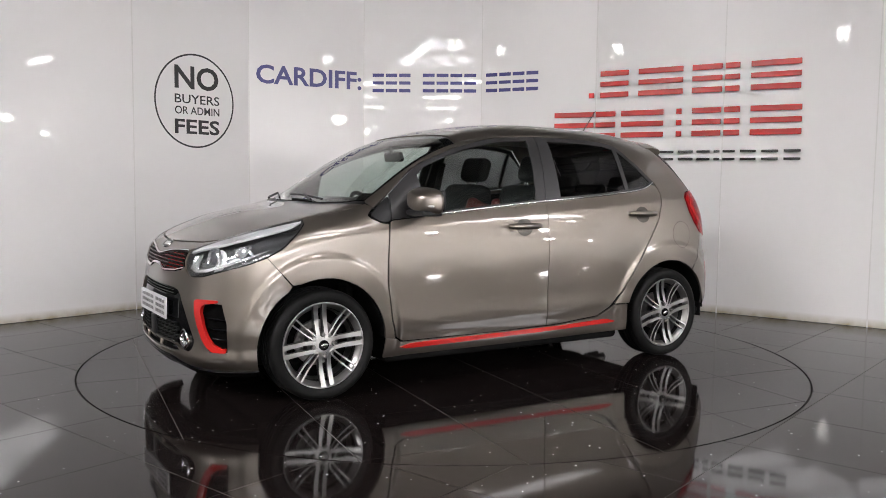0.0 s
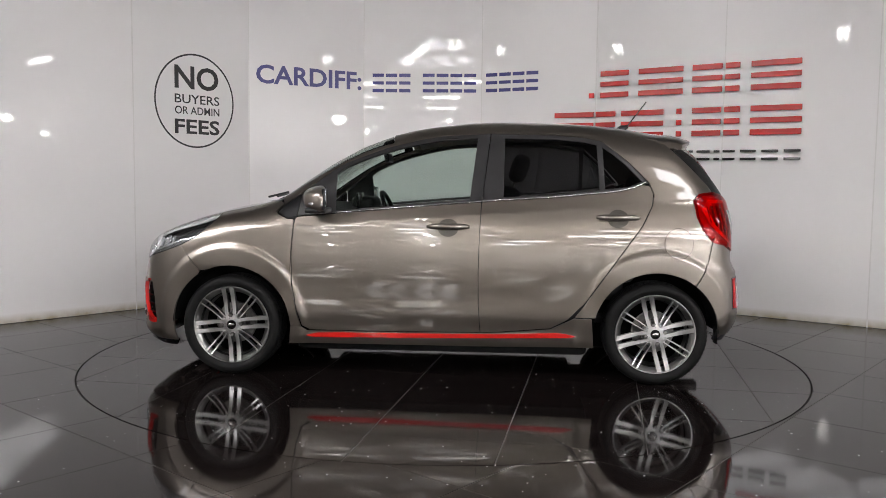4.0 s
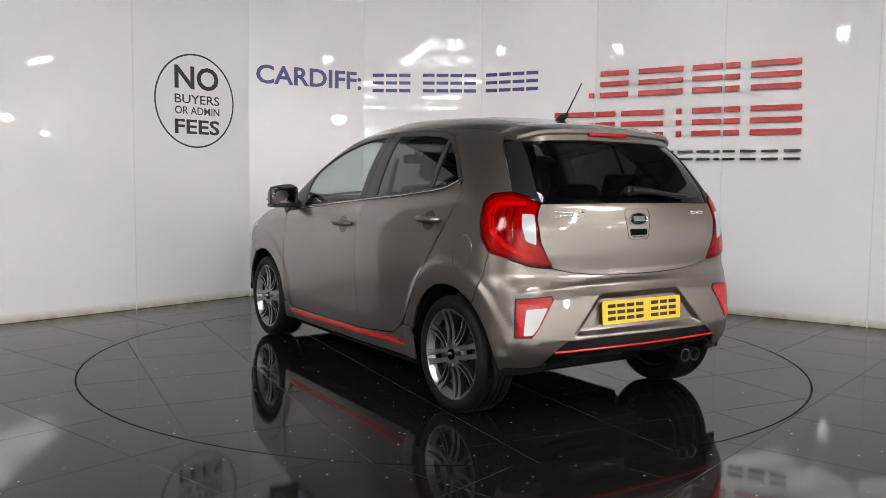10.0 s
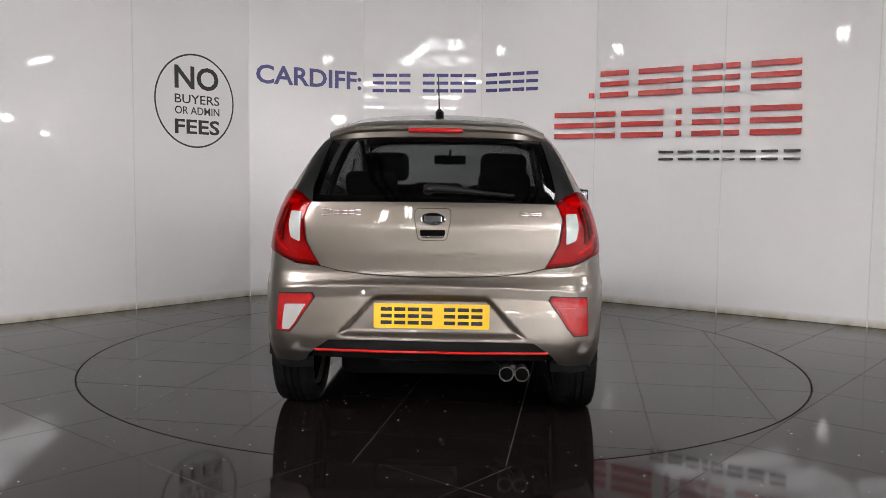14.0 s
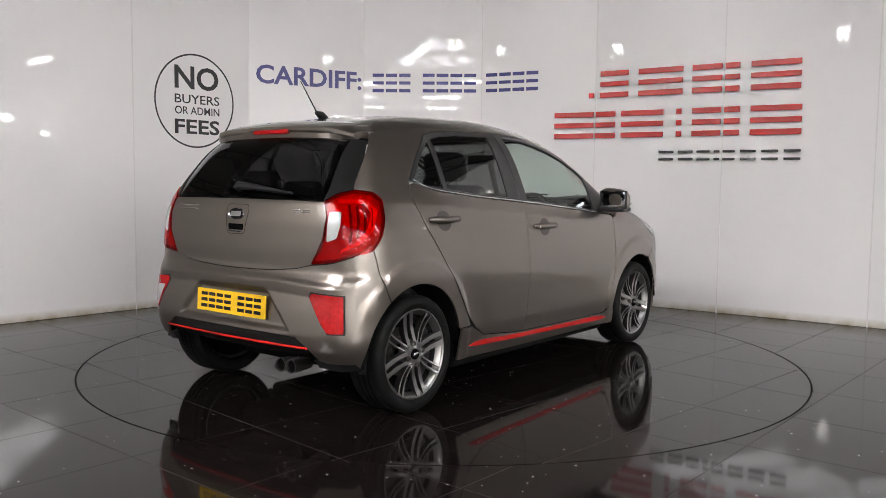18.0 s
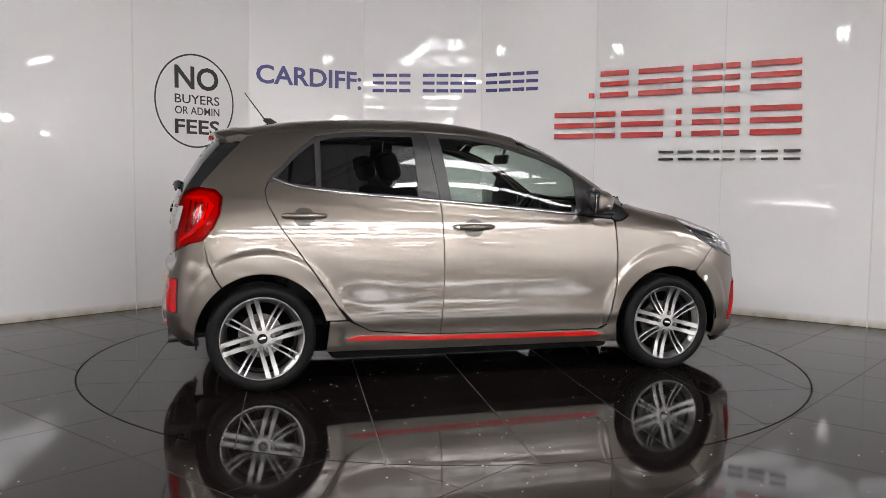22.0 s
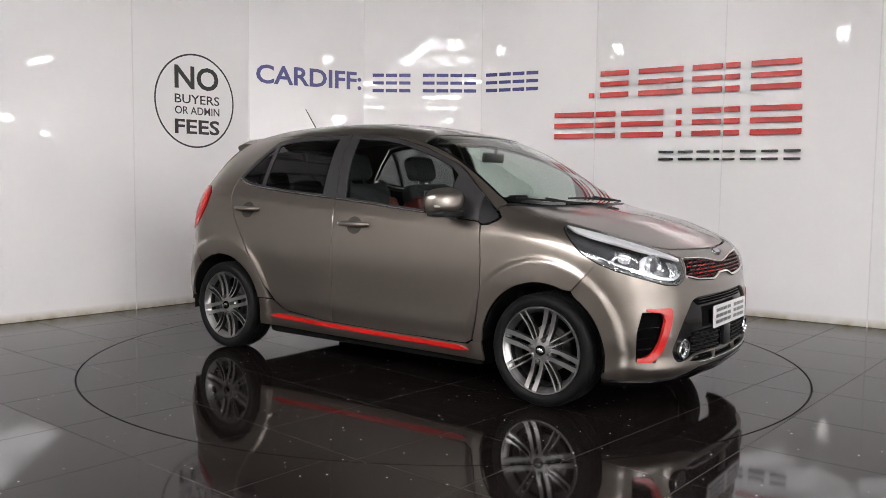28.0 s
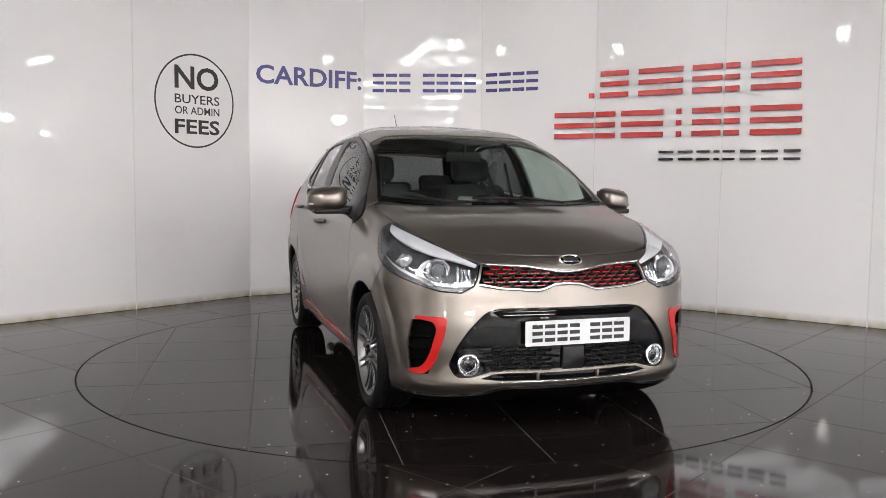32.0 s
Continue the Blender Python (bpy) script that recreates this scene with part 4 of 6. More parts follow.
def build_ends():
    # front bumper with its openings
    top_l = [(a, z - 0.006) for a, z in top_end(BONNET_NOSE + [(1.650, float(HOOD_SIDE(1.65)) - 0.004)])]
    top_l += [(31.0, 0.784), (27.1, 0.764), (27.3, 0.70), (28.3, 0.664), (31.6, 0.634), (37.4, 0.641), (45.0, 0.675), (51.8, 0.706)] + round_end([(1.497, 0.739), (1.435, 0.664), (1.377, 0.599)], 1)
    arch = round_end(ring_pts(1.2, ARCH + 0.006, 56, -8, 10), 1)
    low = [(54.0, 0.186), (46.0, 0.182), (40.0, 0.182), (33.0, 0.186), (26.2, 0.194), (22.5, 0.212), (20.0, 0.222), (10.0, 0.221), (0.0, 0.220)]
    loop = arc(top_l + arch + low)
    loop = mirrored_u(loop)
    grille = [(0.0, 0.722), (4.0, 0.726), (8.0, 0.735), (13.0, 0.746), (20.0, 0.752), (26.6, 0.757), (26.9, 0.70), (27.4, 0.674), (21.0, 0.656), (13.0, 0.648), (9.5, 0.646), (7.0, 0.657), (4.0, 0.671), (0.0, 0.673)]
    mouth = [(0.0, 0.570), (12.0, 0.571), (20.5, 0.570), (24.8, 0.560), (29.2, 0.486), (32.2, 0.413), (33.8, 0.355), (34.6, 0.325), (33.6, 0.286), (32.0, 0.266), (29.0, 0.266), (26.5, 0.275), (23.5, 0.290), (19.7, 0.297), (10.0, 0.295), (0.0, 0.294)]
    slot = [(0.0, 0.281), (12.0, 0.282), (19.0, 0.285), (23.0, 0.282), (26.5, 0.262), (21.6, 0.251), (10.0, 0.247), (0.0, 0.246)]
    vent = [(35.0, 0.526), (44.6, 0.518), (46.0, 0.42), (45.8, 0.278), (40.0, 0.276), (38.2, 0.34), (36.0, 0.45)]
    vent_r = [(-a, z) for a, z in vent]
    front = part("front_bumper", sheet(loop, "nose", holes=[mirrored_u(arc(grille)), rounded(mirrored_u(arc(mouth)), 0.030, 5), mirrored_u(arc(slot)), arc(vent), arc(vent_r)], step=0.012), PAINT, CAR)
    # backs of the openings
    part("grille_back", sheet(mirrored_u(arc([(0, 0.734), (9, 0.750), (27.0, 0.764), (27.6, 0.668), (13, 0.640), (8, 0.642), (0, 0.662)])), "nose", lift=-0.020, thick=0), GAP, CAR)
    part("mouth_panel", sheet(mirrored_u(arc([(0, 0.58), (24.0, 0.578), (35.4, 0.33), (34.4, 0.266), (0, 0.268)])), "nose", lift=-0.012, thick=0), BLACK_GLOSS, CAR, "gloss black lower grille panel")
    part("slot_back", sheet(mirrored_u(arc([(0, 0.288), (19, 0.290), (27, 0.27), (22, 0.245), (0, 0.240)])), "nose", lift=-0.012, thick=0), GAP, CAR)
    valance = [(0, 0.218), (20, 0.220), (26, 0.192), (33, 0.184), (40, 0.180), (46, 0.180), (54.0, 0.184), (53.0, 0.164), (40, 0.152), (20, 0.150), (0, 0.150)]
    part("front_valance", sheet(mirrored_u(arc(valance)), "nose", lift=0.010, thick=0.03), BLACK_GLOSS, CAR, "black front lip spoiler")
    # chrome lines round the upper grille
    up = [(0.0, 0.723), (4.0, 0.727), (8.0, 0.736), (13.0, 0.747), (20.0, 0.753), (26.6, 0.758)]
    dn = [(0.0, 0.672), (4.0, 0.670), (7.0, 0.656), (9.5, 0.645), (13.0, 0.647), (21.0, 0.655), (27.2, 0.673)]
    for line, w, grow in ((up, 0.0055, 1), (dn, 0.0080, -1)):
        full = arc([(-a, z) for a, z in line[::-1]] + line[1:])
        q = cast("nose", np.array(dense_line(full, 0.012)))
        q = q + normals(q) * 0.004
        part("grille_surround", done(tube([tuple(v) for v in q], w, 8), 60), CHROME, CAR, "chrome grille surround")
    # honeycomb bars with red edges
    rows = [(0.650 + 0.0178 * k, 0.662 + 0.0178 * k) for k in range(6)]
    gl = mirrored_u(arc(grille))
    spots = []
    for r, (z0, z1) in enumerate(rows):
        zc = (z0 + z1) / 2
        for k in range(-8, 9):
            a0 = (k + (0.5 if r % 2 else 0.0)) * 3.5
            e = np.array(arc([(a0 - 1.2, zc), (a0 + 1.2, zc)]))
            if inside(e[:, 0], e[:, 1], gl).all():
                spots.append((a0, zc, True))
    for r in range(6):
        zc = 0.302 + r * 0.0205
        for k in range(-8, 9):
            a0 = (k + (0.5 if r % 2 else 0.0)) * 3.6
            if 4.8 <= abs(a0 - 1.2) and 4.8 <= abs(a0 + 1.2) and abs(a0) <= 24.0 and zc <= 0.40:
                spots.append((a0, zc, False))
    at = cast("nose", np.array(arc([(a0, zc) for a0, zc, _ in spots])))
    for (a0, zc, upper), q, nn in zip(spots, at, normals(at)):
        if upper:
            part("grille_cell", done(cell(0.050, 0.0172, 0.006, 0.008, facing(q - nn * 0.010, nn))), [PLASTIC, RED], front)
        else:
            part("grille_cell", done(cell(0.053, 0.0200, 0.006, 0.008, facing(q - nn * 0.006, nn), red=False)), PLASTIC, front)
    q = cast("nose", np.array(arc([(0, 0.345)])))[0]
    part("sensor_block", done(block((0.02, 0.105, 0.105), (q[0] - 0.002, 0.02, 0.343), 0.006)), BLACK_TRIM, front)
    # upper air slot above the plate
    up_slot = [(0, 0.562), (21.5, 0.559), (23.2, 0.553), (20.5, 0.528), (0.0, 0.530)]
    part("air_slot", sheet(mirrored_u(arc(up_slot)), "nose", lift=-0.009, thick=0), GAP, CAR, "black air slot")
    for z in (0.538, 0.552):
        pts = cast("nose", np.array(arc([(a, z) for a in range(-20, 21, 4)])))
        part("slot_bar", done(tube([tuple(v - np.array((0.008, 0, 0))) for v in pts], 0.003, 6)), BLACK_GLOSS, front)
    # lower lip dividers
    for y in (-0.145, 0.145):
        q = cast("nose", np.array(arc([(math.degrees(math.atan2(y, 0.85)), 0.265)])))[0]
        part("lip_divider", done(block((0.03, 0.010, 0.036), (q[0] - 0.012, q[1], 0.265), 0.002)), PAINT, front)
    lip = cast("nose", np.array(arc([(a, 0.243 + 0.004 * (abs(a) / 21) ** 3) for a in range(-21, 22, 3)])))
    part("lip_line", done(tube([tuple(v + np.array((0.001, 0, 0))) for v in lip], 0.0035, 8), 60), SATIN, front, "bright lip edge")
    for s in (1, -1):
        v = lambda pts: arc([(a * s, z) for a, z in pts])
        part("vent_back", sheet(v([(34.6, 0.53), (46.5, 0.525), (47.0, 0.27), (39.4, 0.27)]), "nose", lift=-0.03, thick=0), GAP, CAR)
        red = [(34.8, 0.534), (43.4, 0.535), (43.4, 0.524), (38.4, 0.513), (37.4, 0.48), (38.9, 0.385), (40.4, 0.335), (42.4, 0.304), (45.4, 0.296), (45.4, 0.278), (40.8, 0.278), (38.2, 0.325), (35.4, 0.452)]
        part("vent_frame", sheet(rounded(v(red), 0.024, 6), "nose", lift=0.006, thick=0.022, step=0.02), RED, front, "red air vent frame")
        for z in (0.345, 0.395, 0.445):
            pts = cast("nose", np.array(v([(39.4 + (0.44 - z) * 18, z), (43.0, z - 0.004), (46.0, z - 0.008)])))
            part("vent_slat", done(tube([tuple(p) for p in pts - normals(pts) * 0.012], 0.006, 6)), BLACK_GLOSS, front)
        # fog lamp
        q = cast("nose", np.array(v([(29.4, 0.326)])))[0]
        nn = normals(q[None])[0]
        m = facing(q - nn * 0.004, nn * 0.6 + np.array((0.4, 0, 0)))
        fog = part("fog_lamp", turned([(0.050, -0.02), (0.050, 0.008), (0.046, 0.012), (0.040, 0.012), (0.036, 0.004), (0.036, -0.02)], m, 32), CHROME, front, "round fog lamp with a chrome ring")
        part("reflector", turned([(0.036, 0.0), (0.028, -0.012), (0.012, -0.018), (0.0, -0.018)], m, 24), LAMP_SILVER, fog)
        part("lens", turned([(0.037, 0.004), (0.025, 0.009), (0.0, 0.011)], m, 24), LENS, fog)
        headlamp(s)
        taillamp(s)
    rear_bumper()


def dense_line(pts, step):
    out = []
    for a, b in zip(pts, pts[1:]):
        a, b = np.array(a, float), np.array(b, float)
        k = max(1, int(np.linalg.norm(b - a) / step))
        out += [tuple(a + (b - a) * i / k) for i in range(k)]
    return out + [tuple(pts[-1])]


def facing(at, n):
    """A pose at a point with its z axis along n and its y axis up."""
    n = Vector(n).normalized()
    x = Vector((0, 0, 1)).cross(n).normalized()
    y = n.cross(x)
    return Matrix(((x.x, y.x, n.x, at[0]), (x.y, y.y, n.y, at[1]), (x.z, y.z, n.z, at[2]), (0, 0, 0, 1)))


def turned(profile, m, n=32):
    bm = lathe(profile, n, "z")
    bmesh.ops.transform(bm, matrix=m, verts=bm.verts)
    return done(bm, 35)


def cell(w, h, t, d, m, red=True):
    """One cell of a grille: a hollow hexagon-ended frame, its upper inner bar red."""
    bm = bmesh.new()
    outer = [(-w / 2, 0), (-w / 2 + h * 0.3, h / 2), (w / 2 - h * 0.3, h / 2), (w / 2, 0), (w / 2 - h * 0.3, -h / 2), (-w / 2 + h * 0.3, -h / 2)]
    inner = [(x * (1 - 2 * t / w * 0.6), y * (1 - 2 * t / h * 0.62)) for x, y in outer]
    a = [bm.verts.new((x, y, d)) for x, y in outer]
    b = [bm.verts.new((x, y, d)) for x, y in inner]
    c = [bm.verts.new((x, y, -d)) for x, y in inner]
    e = [bm.verts.new((x, y, -d)) for x, y in outer]
    for i in range(6):
        j = (i + 1) % 6
        f = bm.faces.new((a[i], a[j], b[j], b[i]))
        if red and i == 4:
            f.material_index = 1
        f = bm.faces.new((b[i], b[j], c[j], c[i]))
        if red and i in (1, 4):
            f.material_index = 1
        bm.faces.new((e[i], e[j], a[j], a[i]))
    bmesh.ops.transform(bm, matrix=m, verts=bm.verts)
    return bm


def headlamp(s):
    v = lambda pts: arc([(a * s, z) for a, z in pts])
    lens = part("headlamp", sheet(rounded(v(HEADLAMP), 0.010, 3), "nose", lift=0.002, thick=0.004, step=0.022), LENS, CAR, "clear headlamp with projector and light strip")
    part("lamp_bowl", sheet(v(HEADLAMP), "nose", lift=-0.045, thick=0, step=0.03), LAMP_BOWL, lens)
    rim = [(a + (36 - a) * 0.015, z + (0.76 - z) * 0.035) for a, z in HEADLAMP]
    part("lamp_rim", sheet(v(HEADLAMP), "nose", holes=[v(rim)], lift=-0.003, thick=0.04, step=0.03), LAMP_BOWL, lens)
    # bright brow along the upper edge
    brow = [(a, z - 0.002) for a, z in LAMP_TOP[0:]] + [(31.4, 0.781), (28.2, 0.762), (28.4, 0.752), (33.0, 0.773)] + [(a, z - 0.012 - 0.020 * min(1.0, (70 - a) / 12)) for a, z in LAMP_TOP[::-1][1:-1]]
    part("light_strip", sheet(v(brow), "nose", lift=-0.006, thick=0.012, step=0.03), LAMP_BROW, lens, "bright upper light strip")
    chin = [(29.6, 0.680), (33.0, 0.662), (38.0, 0.668), (45.0, 0.699), (52.0, 0.738), (58.0, 0.785), (52.0, 0.750), (45.0, 0.713), (38.0, 0.682), (33.0, 0.676), (29.6, 0.694)]
    part("lower_strip", sheet(v(chin), "nose", lift=-0.012, thick=0.012, step=0.03), LAMP_SILVER, lens, "chrome lower strip")
    # projector with its ring, and the curved guide round it
    q = cast("nose", np.array(v([(38.8, 0.756)])))[0]
    nn = normals(q[None])[0]
    d = Vector((nn[0] * 0.7 + 0.4, nn[1] * 0.7, nn[2] * 0.1)).normalized()
    m = facing(q - nn * 0.044, d)
    part("projector_ring", turned([(0.054, -0.01), (0.054, 0.012), (0.046, 0.018), (0.036, 0.010), (0.033, -0.012)], m, 32), LAMP_SILVER, lens, "chrome projector ring")
    part("projector_lens", turned([(0.033, 0.0), (0.030, 0.012), (0.018, 0.020), (0.0, 0.022)], m, 28), simple("projector_glass", (0.10, 0.10, 0.11), 0.02, coat=1.0), lens)
    guide = []
    for k in range(15):
        a = radians(115 + k * 10)
        p = np.array(m @ Vector((-s * math.cos(a) * 0.080, math.sin(a) * 0.062, 0.004)))
        deep = form(p[None])[0] + 0.028
        guide.append(Vector(p - normals(p[None])[0] * max(0.0, deep)))
    part("light_guide", done(tube([tuple(p) for p in guide], 0.013, 8), 60), LAMP_BROW, lens, "curved daytime light guide")
    for k in (0.2, 3.4):
        a0 = 44.0 + 2.6 * k
        p = cast("nose", np.array(v([(a0, 0.712 + 0.014 * k), (a0 - 1.2, 0.752 + 0.010 * k), (a0 - 1.6, 0.775 + 0.011 * k)])))
        part("reflector_fin", done(tube([tuple(c) for c in p - normals(p) * 0.030], 0.009, 4), 20), LAMP_SILVER, lens)
    for k in range(4):
        a0 = 29.6 + 1.1 * k
        p = cast("nose", np.array(v([(a0, 0.684 - 0.004 * k), (a0 - 0.2, 0.715), (a0 + 0.4, 0.745 + 0.005 * k)])))
        part("reflector_fin", done(tube([tuple(c) for c in p - normals(p) * 0.026], 0.005, 4), 20), LAMP_SILVER, lens)
    q = cast("nose", np.array(v([(49.0, 0.780)])))[0]
    nn = normals(q[None])[0]
    part("indicator_bowl", turned([(0.032, 0.004), (0.026, -0.006), (0.012, -0.012), (0.0, -0.012)], facing(q - nn * 0.028, nn), 24), LAMP_SILVER, lens, "reflector bowl")


def taillamp(s):
    v = lambda pts: arc([(a * s, z) for a, z in pts])
    lamp_ob = part("tail_lamp", sheet(rounded(v(TAILLAMP), 0.010, 3), "tail", lift=0.007, thick=0.012, step=0.022), LAMP_RED, CAR, "red tail lamp")
    part("lamp_core", sheet(v(TAILLAMP), "tail", lift=-0.010, thick=0, step=0.03), LAMP_RED_BACK, lamp_ob)
    white = [(44.7, 0.976), (48.0, 0.978), (47.7, 0.919), (46.6, 0.861), (43.9, 0.842), (44.1, 0.915)]
    part("reversing_lamp", sheet(rounded(v(white), 0.006, 3), "tail", lift=0.0095, thick=0.006, step=0.02), LAMP_WHITE, lamp_ob, "white reversing lamp")
    c_out = [(47.0, 1.035), (56.0, 1.035), (59.2, 0.985), (57.4, 0.90), (53.0, 0.835), (47.5, 0.795), (47.8, 0.808), (52.0, 0.846), (55.6, 0.905), (57.0, 0.978), (55.0, 1.018), (47.2, 1.019)]
    part("light_bar", sheet(v(c_out), "tail", lift=0.001, thick=0.006, step=0.03), simple("bright_red_bar", (0.8, 0.06, 0.05), 0.15, coat=1.0, grain=0.2, scale=200), lamp_ob, "brighter red light bar")
    for k in range(4):
        a0, z0 = 50.2 + k * 2.2, 0.845 + k * 0.022
        q = cast("tail", np.array(v([(a0, z0), (a0 + 0.5, z0 + 0.07), (a0 + 0.2, 1.01 - k * 0.004)])))
        part("lamp_rib", done(tube([tuple(p) for p in q - normals(q) * 0.003], 0.006, 6), 60), LAMP_RED_DEEP, lamp_ob)
    border = [(a + (50 - a) * 0.06, z + (0.92 - z) * 0.07) for a, z in TAILLAMP]
    part("lamp_border", sheet(v(TAILLAMP), "tail", holes=[v(border)], lift=-0.001, thick=0.004, step=0.03), LAMP_RED_DEEP, lamp_ob, "deep red lamp border")
    # low reflector unit in the bumper
    unit = [(48.3, 0.600), (39.2, 0.608), (38.6, 0.590), (42.2, 0.475), (43.9, 0.436), (48.3, 0.436)]
    frame_in = [(45.8, 0.555), (40.2, 0.560), (42.6, 0.475), (44.0, 0.444), (46.2, 0.442)]
    part("bumper_lamp_well", sheet(v([(a + (43.5 - a) * -0.10, z + (0.52 - z) * -0.07) for a, z in unit]), "tail", lift=0.0015, thick=0.004, step=0.03), BLACK_TRIM, CAR)
    low = part("bumper_lamp", sheet(rounded(v(unit), 0.006, 3), "tail", lift=0.006, thick=0.01, step=0.02), LAMP_RED_BACK, CAR, "red lamp in the rear bumper")
    part("lens", sheet(rounded(v(frame_in), 0.005, 3), "tail", lift=0.009, thick=0.004, step=0.02), LAMP_WHITE if s > 0 else LAMP_RED_BACK, low, "white lens" if s > 0 else "red lens")


def rear_bumper():
    top = [(a, z - 0.006) for a, z in rear_end([(0.0, 0.694), (0.15, 0.696), (0.30, 0.702), (0.42, 0.715), (0.510, 0.735)])] + [(45.0, 0.742), (51.2, 0.775), (56.3, 0.828)] + round_end([(-1.497, 0.803), (-1.475, 0.698), (-1.437, 0.607)], -1)
    arch = round_end(ring_pts(-1.2, ARCH + 0.006, 127.5, 183, 10), -1) + [(52.0, 0.288), (44.0, 0.290), (41.5, 0.300), (39.0, 0.340), (37.0, 0.366), (33.5, 0.404), (20.0, 0.408), (0.0, 0.408)]
    rear = part("rear_bumper", sheet(mirrored_u(arc(top + arch)), "tail", step=0.0095), PAINT, CAR)
    mesh = [(0, 0.416), (34.0, 0.412), (38.0, 0.366), (38.2, 0.356), (0, 0.356)]
    part("mesh_insert", sheet(mirrored_u(arc(mesh)), "tail", lift=-0.014, thick=0.02), PLASTIC, rear, "black mesh insert over the red line")
    diff = [(0, 0.362), (38.2, 0.362), (39.5, 0.330), (40.0, 0.300), (30.0, 0.296), (20.0, 0.292), (0, 0.292)]
    part("diffuser", sheet(mirrored_u(arc(diff)), "tail", lift=-0.030, thick=0.05), UNDER, CAR, "black lower bumper insert")
    line = cast("tail", np.array(arc([(a, 0.356) for a in np.linspace(-37.6, 37.6, 43)])))
    part("red_line", done(tube([tuple(p) for p in line + normals(line) * 0.002], 0.0065, 8), 60), RED, rear, "thin red accent line")
    # Body-colour lower corners, made black for the shade under the bumper.
    corner = [(54.4, 0.290), (54.2, 0.252), (48.0, 0.246), (41.0, 0.258), (39.6, 0.300), (44.0, 0.286), (50.0, 0.284)]
    for s in (1, -1):
        part("corner_skirt", sheet(arc([(a * s, z) for a, z in corner]), "tail", lift=-0.006, thick=0.02, step=0.03), BLACK_TRIM, rear, "lower bumper corner, coloured black for its shade")


build_ends()


def turn_y(bm, s):
    if s < 0:
        bmesh.ops.scale(bm, vec=(1, -1, 1), verts=bm.verts)
        bmesh.ops.reverse_faces(bm, faces=bm.faces)
    return bm


# ---- wheels ----
def spoke(width, r0, r1, shift, lean=0.0, cut=0.0):
    """A tapered spoke along +x with a machined face; cut: how far its inner edge is scalloped."""
    bm = bmesh.new()
    rows = []
    side = 1 if shift > 0 else -1
    for k in range(9):
        f = k / 8
        r = r0 + (r1 - r0) * f
        c = shift + side * lean * f
        w = width * (0.92 + 0.16 * f) / 2
        bite = cut * (0.35 + 0.65 * math.sin(f * math.pi * 1.7) ** 2) * math.sin(f * math.pi)
        lo, hi = (c - w + bite, c + w) if side > 0 else (c - w, c + w - bite)
        dish = -0.013 * math.sin(f * math.pi) - 0.004 * (1 - f)
        rows.append([bm.verts.new(q) for q in ((r, dish - 0.032, lo + 0.003), (r, dish - 0.0025, lo), (r, dish, lo + 0.0018), (r, dish, hi - 0.0018), (r, dish - 0.0025, hi), (r, dish - 0.032, hi - 0.003))])
    for a, b in zip(rows, rows[1:]):
        for i in range(5):
            f = bm.faces.new((a[i], a[i + 1], b[i + 1], b[i]))
            f.material_index = 0 if i == 2 else 1
        bm.faces.new((a[5], a[0], b[0], b[5])).material_index = 1
    return bm


